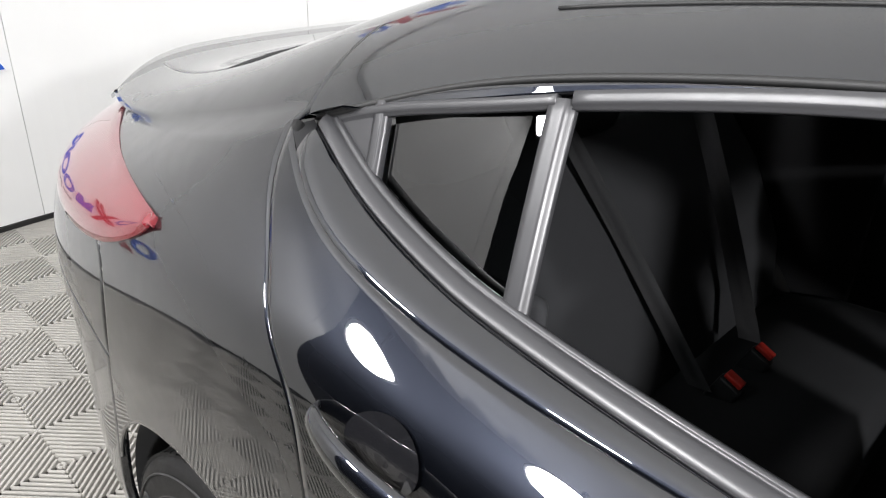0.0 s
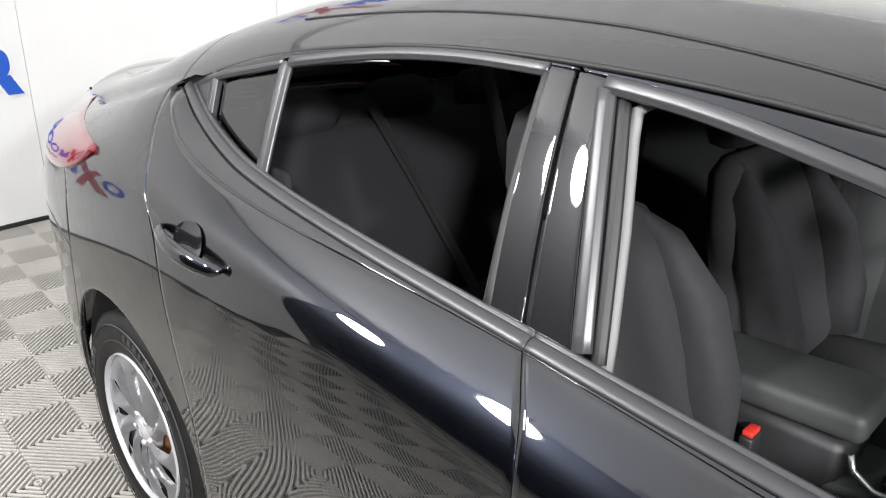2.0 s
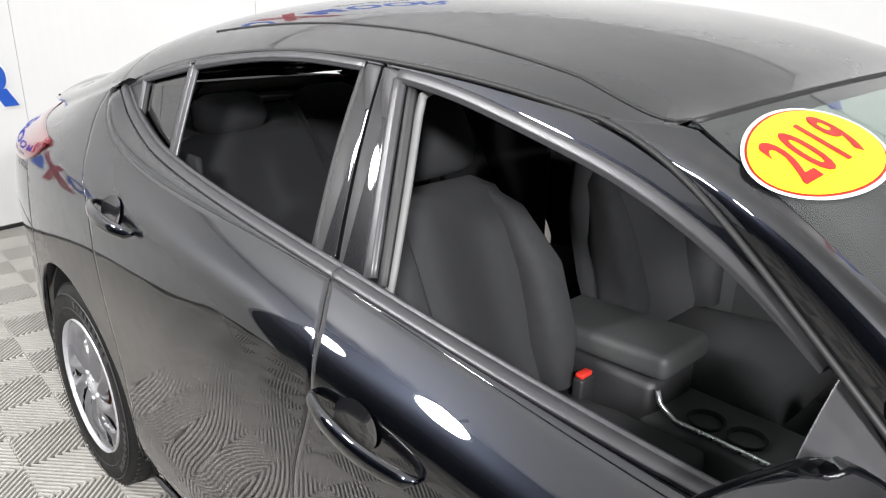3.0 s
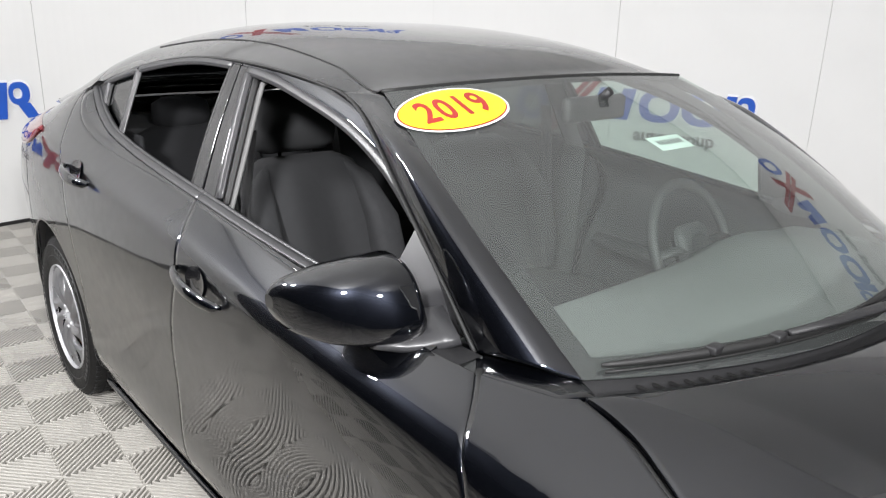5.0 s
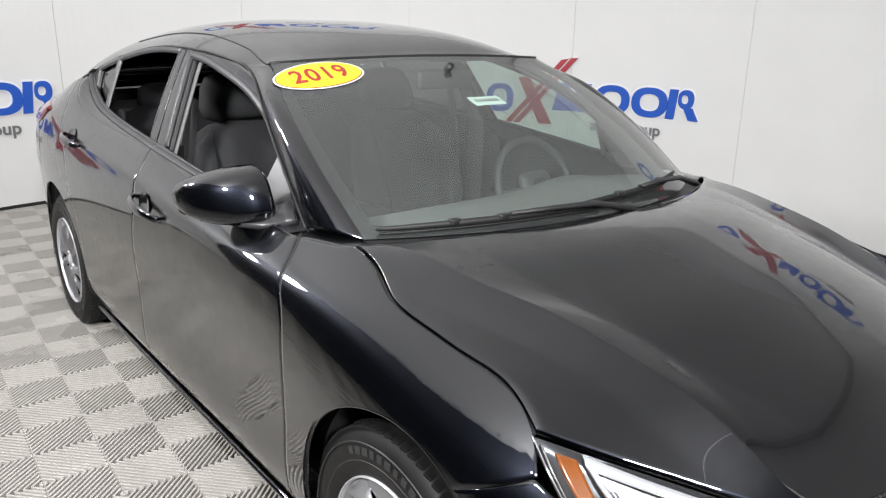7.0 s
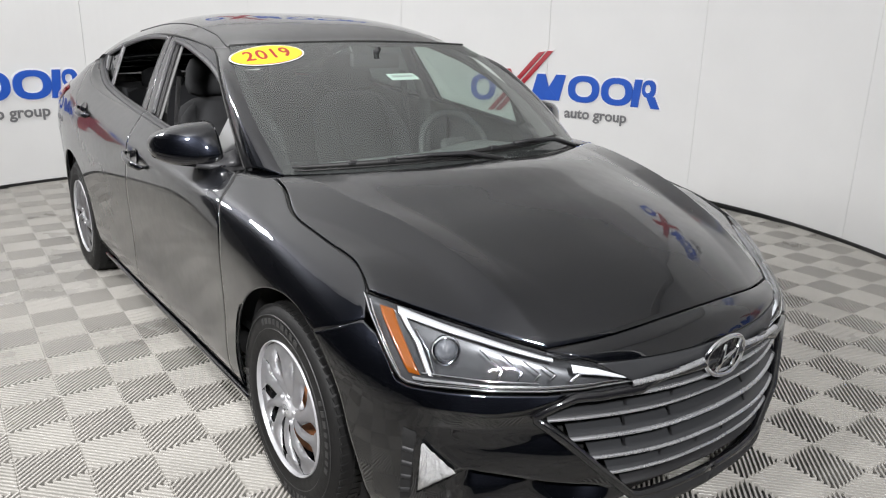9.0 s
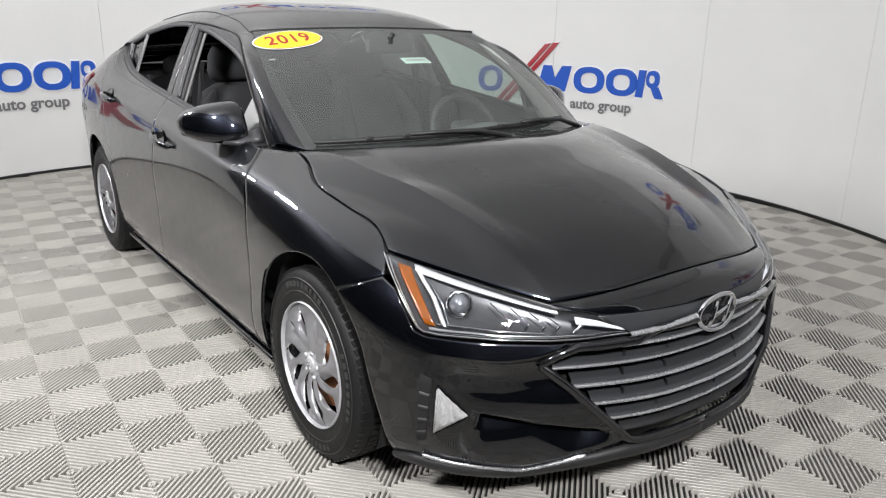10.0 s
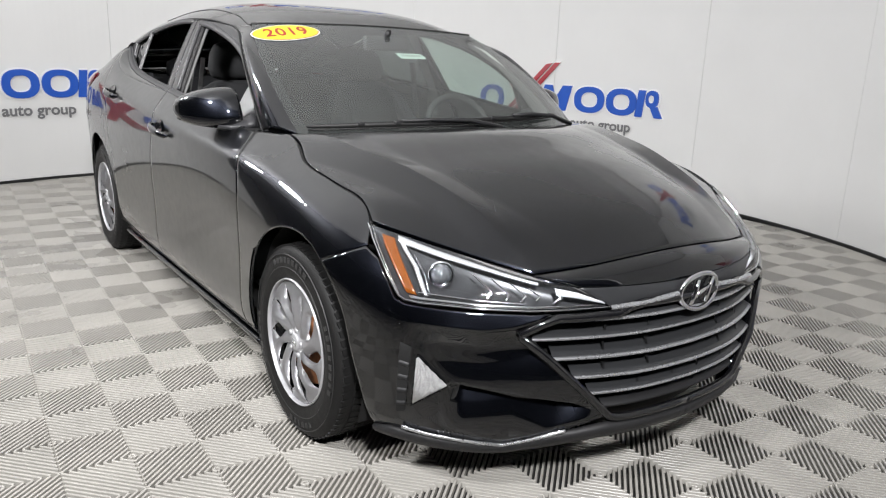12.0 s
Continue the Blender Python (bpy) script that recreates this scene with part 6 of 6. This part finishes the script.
part("button", box_bm((0.022, 0.04, 0.012), (-1.46, -0.14, 0.616), 0.003), RED_PLASTIC, bk)


def webbing(points, name="seat_belt"):
    belt = inside("seat_belt", "dark grey seat belt webbing", "seat belt", "seat belts")
    c = along(points)
    rows = [[c(t) + np.array((0.023 * s, 0.004 * s, 0)) for s in (-1, 0, 1)] for t in np.linspace(0, 1, 20)]
    b = grid_bm(rows)
    bmesh.ops.solidify(b, geom=b.faces[:], thickness=0.0015)
    part("webbing", b, BELT, belt)


webbing([(-1.60, -0.60, 1.17), (-1.60, -0.63, 0.95), (-1.59, -0.65, 0.60), (-1.58, -0.66, 0.35)])
webbing([(-1.60, 0.60, 1.17), (-1.60, 0.63, 0.95), (-1.59, 0.65, 0.60), (-1.58, 0.66, 0.35)])
webbing([(-2.58, 0.27, 1.16), (-2.43, 0.215, 0.90), (-2.29, 0.16, 0.63)])
webbing([(-2.58, -0.20, 1.12), (-2.43, -0.13, 0.87), (-2.29, -0.06, 0.62)])

# cabin floor, parcel shelf, headliner, door cards, pillar trims
cabin = new("cabin_trim")
cabin.parent = car
part("carpet", box_bm((2.3, 1.40, 0.04), (-1.35, 0, 0.30), 0.01), CLOTH, cabin)
part("parcel_shelf", box_bm((0.40, 1.20, 0.03), (-2.84, 0, 1.02), 0.01), CLOTH, cabin)
part("firewall", box_bm((0.03, 1.36, 0.60), (-0.22, 0, 0.60), 0.01), VOID, cabin)
part("boot_wall", box_bm((0.03, 1.30, 0.70), (-2.72, 0, 0.64), 0.01), VOID, cabin)
liner = np.array([[top(x, v * 0.97, -0.030) for v in np.linspace(-1, 1, 25)] for x in np.linspace(-1.09, -2.50, 30)])
part("headliner", grid_bm(liner), HEADLINER, cabin)
for f in (same, flip_y):
    for skin, name in ((rear_door_skin, "rear_door_card"), (front_door_skin, "front_door_card")):
        g = np.array(skin)[:, ::4].copy()
        g[..., 1] = np.minimum(g[..., 1] + 0.055, -0.685)
        part(name, grid_bm(f(g)), DASH, cabin)
        cap = np.array([skin[-1, ::4], g[-1]])
        part("door_top", grid_bm(f(cap)), PLASTIC, cabin)
    rest = np.array([(-1.35, -0.66, 0.70), (-1.1, -0.655, 0.69), (-0.85, -0.66, 0.70)])
    part("door_armrest", tube_bm([tuple(p) for p in f(rest)], 0.04, 12, squash=(1, 0.6)), DASH, cabin)
    side = 0.672 if f is flip_y else -0.672
    part("quarter_trim", box_bm((0.62, 0.02, 0.78), (-2.55, side, 0.68), 0.01), SHADED_CLOTH, cabin)
    # pillar trims inside
    for pts, w, mat in (([(-1.53, -0.690, 1.02), (-1.57, -0.640, 1.17), (-1.605, -0.585, 1.325)], 0.045, PILLAR_TRIM), ([(-1.56, -0.70, 0.36), (-1.55, -0.70, 0.7), (-1.53, -0.690, 1.02)], 0.055, DASH)):
        c = along(pts)
        g = [[c(t) + np.array((w * s, 0.012 * (1 - s * s) - 0.012, 0)) for s in (-1, -0.5, 0, 0.5, 1)] for t in np.linspace(0, 1, 10)]
        part("pillar_trim", grid_bm(f(np.array(g))), mat, cabin)
    g = np.array([[PILLAR_OUT(t * 0.97) * (1 - u) + PILLAR_IN(t) * u + np.array((-0.02, 0.035, -0.02)) for u in np.linspace(0, 1, 5)] for t in np.linspace(0, 1, 20)])
    part("pillar_trim", grid_bm(f(g)), HEADLINER, cabin)
    # pale seal seen in the open front window
    seal = [glass(x, z, -0.024) for x, z in ((-1.436, 0.985), (-1.450, 1.05), (-1.484, 1.17), (-1.520, 1.275), (-1.528, 1.308), (-1.51, 1.322), (-1.47, 1.320))]
    if f is same:
        part("pale_seal", tube_bm([tuple(p) for p in f(np.array(seal))], 0.009, 8, squash=(1.0, 0.6)), PILLAR_TRIM, cabin)
    g = np.array([[top(x, -0.97, -0.03) * (1 - u) + u * np.array((x, -0.66, min(BELT_Z(x), 1.10) + 0.02)) for u in np.linspace(0, 1, 6)] for x in np.linspace(-2.50, -2.95, 12)])
    part("rear_pillar_trim", grid_bm(f(g)), HEADLINER, cabin)

# dashboard and steering wheel
dash = new("dashboard")
dash.parent = car
rows = []
for y in np.linspace(-0.68, 0.68, 29):
    bulge = 0.03 * math.exp(-((y - 0.36) / 0.17) ** 2)
    rows.append([(-0.25, y, 0.915), (-0.40, y, 0.920), (-0.55, y, 0.918 + bulge * 0.6), (-0.66, y, 0.905 + bulge), (-0.705, y, 0.88 + bulge), (-0.715, y, 0.84), (-0.69, y, 0.78), (-0.68, y, 0.70), (-0.62, y, 0.60), (-0.50, y, 0.52), (-0.3, y, 0.5)])
part("dash_top", grid_bm(rows), DASH_TOP, dash)
part("centre_screen", box_bm((0.012, 0.20, 0.11), (-0.722, 0.0, 0.80), 0.006), GLOSS_BLACK, dash)
for y in (-0.60, -0.14, 0.14, 0.60):
    part("air_vent", box_bm((0.02, 0.09, 0.05), (-0.716, y, 0.805), 0.008), PLASTIC, dash)
wheel_c = Vector((-0.80, 0.365, 0.865))
tilt = Matrix.Rotation(radians(-24), 4, "Y")
steer = inside("steering_wheel", "black three-spoke steering wheel behind the windscreen", "steering wheel")
ring = [wheel_c + tilt @ Vector((0, 0.185 * math.cos(t), 0.185 * math.sin(t))) for t in np.linspace(0, 2 * math.pi, 49)]
part("rim", tube_bm(ring, 0.0155, 10, caps=False), DASH, steer)
for a in (0, 180, 270):
    end = wheel_c + tilt @ Vector((0, 0.18 * math.cos(radians(a)), 0.18 * math.sin(radians(a))))
    part("spoke", tube_bm([wheel_c, end], 0.018, 8, squash=(1.2, 0.6)), DASH, steer)
part("horn_pad", box_bm((0.05, 0.16, 0.13), tuple(wheel_c), 0.03, tilt), DASH, steer)
part("column", tube_bm([wheel_c, wheel_c + Vector((0.14, 0, -0.05))], 0.045, 12), DASH, steer)

# centre console with armrest, cup holders and shift lever
console = new("centre_console")
console.parent = car
console.location.x = -0.12
part("console_body", box_bm((0.62, 0.20, 0.20), (-0.92, 0, 0.46), 0.02), DASH, console)
part("console_box", box_bm((0.36, 0.20, 0.30), (-1.36, 0, 0.49), 0.025), PLASTIC, console)
part("armrest", box_bm((0.38, 0.205, 0.065), (-1.345, 0, 0.672), 0.022, Matrix.Rotation(radians(-3), 4, "Y"), segments=4), DASH, console)
part("console_edge", tube_bm([(-1.17, -0.098, 0.63), (-1.16, -0.098, 0.60), (-1.12, -0.098, 0.575), (-0.7, -0.098, 0.575)], 0.006, 8), SATIN_SILVER, console)
for x in (-1.08, -0.985):
    cup = spin_bm([(0.043, 0.004), (0.040, 0.006), (0.037, 0.0), (0.036, -0.06), (0.0, -0.06)], 28)
    bmesh.ops.rotate(cup, matrix=Matrix.Rotation(radians(90), 3, "X"), verts=cup.verts)
    bmesh.ops.translate(cup, vec=(x, -0.03, 0.566), verts=cup.verts)
    part("cup_holder", cup, VOID, console)
part("shift_gaiter", box_bm((0.11, 0.10, 0.05), (-0.83, 0.0, 0.575), 0.02), GLOSS_BLACK, console)
part("shift_lever", tube_bm([(-0.83, 0, 0.58), (-0.815, 0, 0.66)], 0.012), CHROME, console)
part("shift_knob", box_bm((0.055, 0.05, 0.065), (-0.815, 0, 0.685), 0.018, segments=4), DASH, console)

# rear-view mirror and sun visors
rvm = inside("rear_view_mirror", "black rear-view mirror hung behind the windscreen", "mirror")
part("mirror_body", box_bm((0.03, 0.24, 0.065), (-0.93, 0.02, 1.265), 0.014, segments=3), PLASTIC, rvm)
part("mirror_stem", tube_bm([(-0.90, 0.0, 1.29), (-0.87, 0.0, 1.315)], 0.012), PLASTIC, rvm)
for s in (-1, 1):
    visor = inside("sun_visor", "grey fabric sun visor folded up", "sun visor", "sun visors")
    part("visor_board", box_bm((0.15, 0.36, 0.018), (-1.20, s * 0.30, 1.330), 0.008, Matrix.Rotation(radians(10), 4, "Y")), HEADLINER, visor)
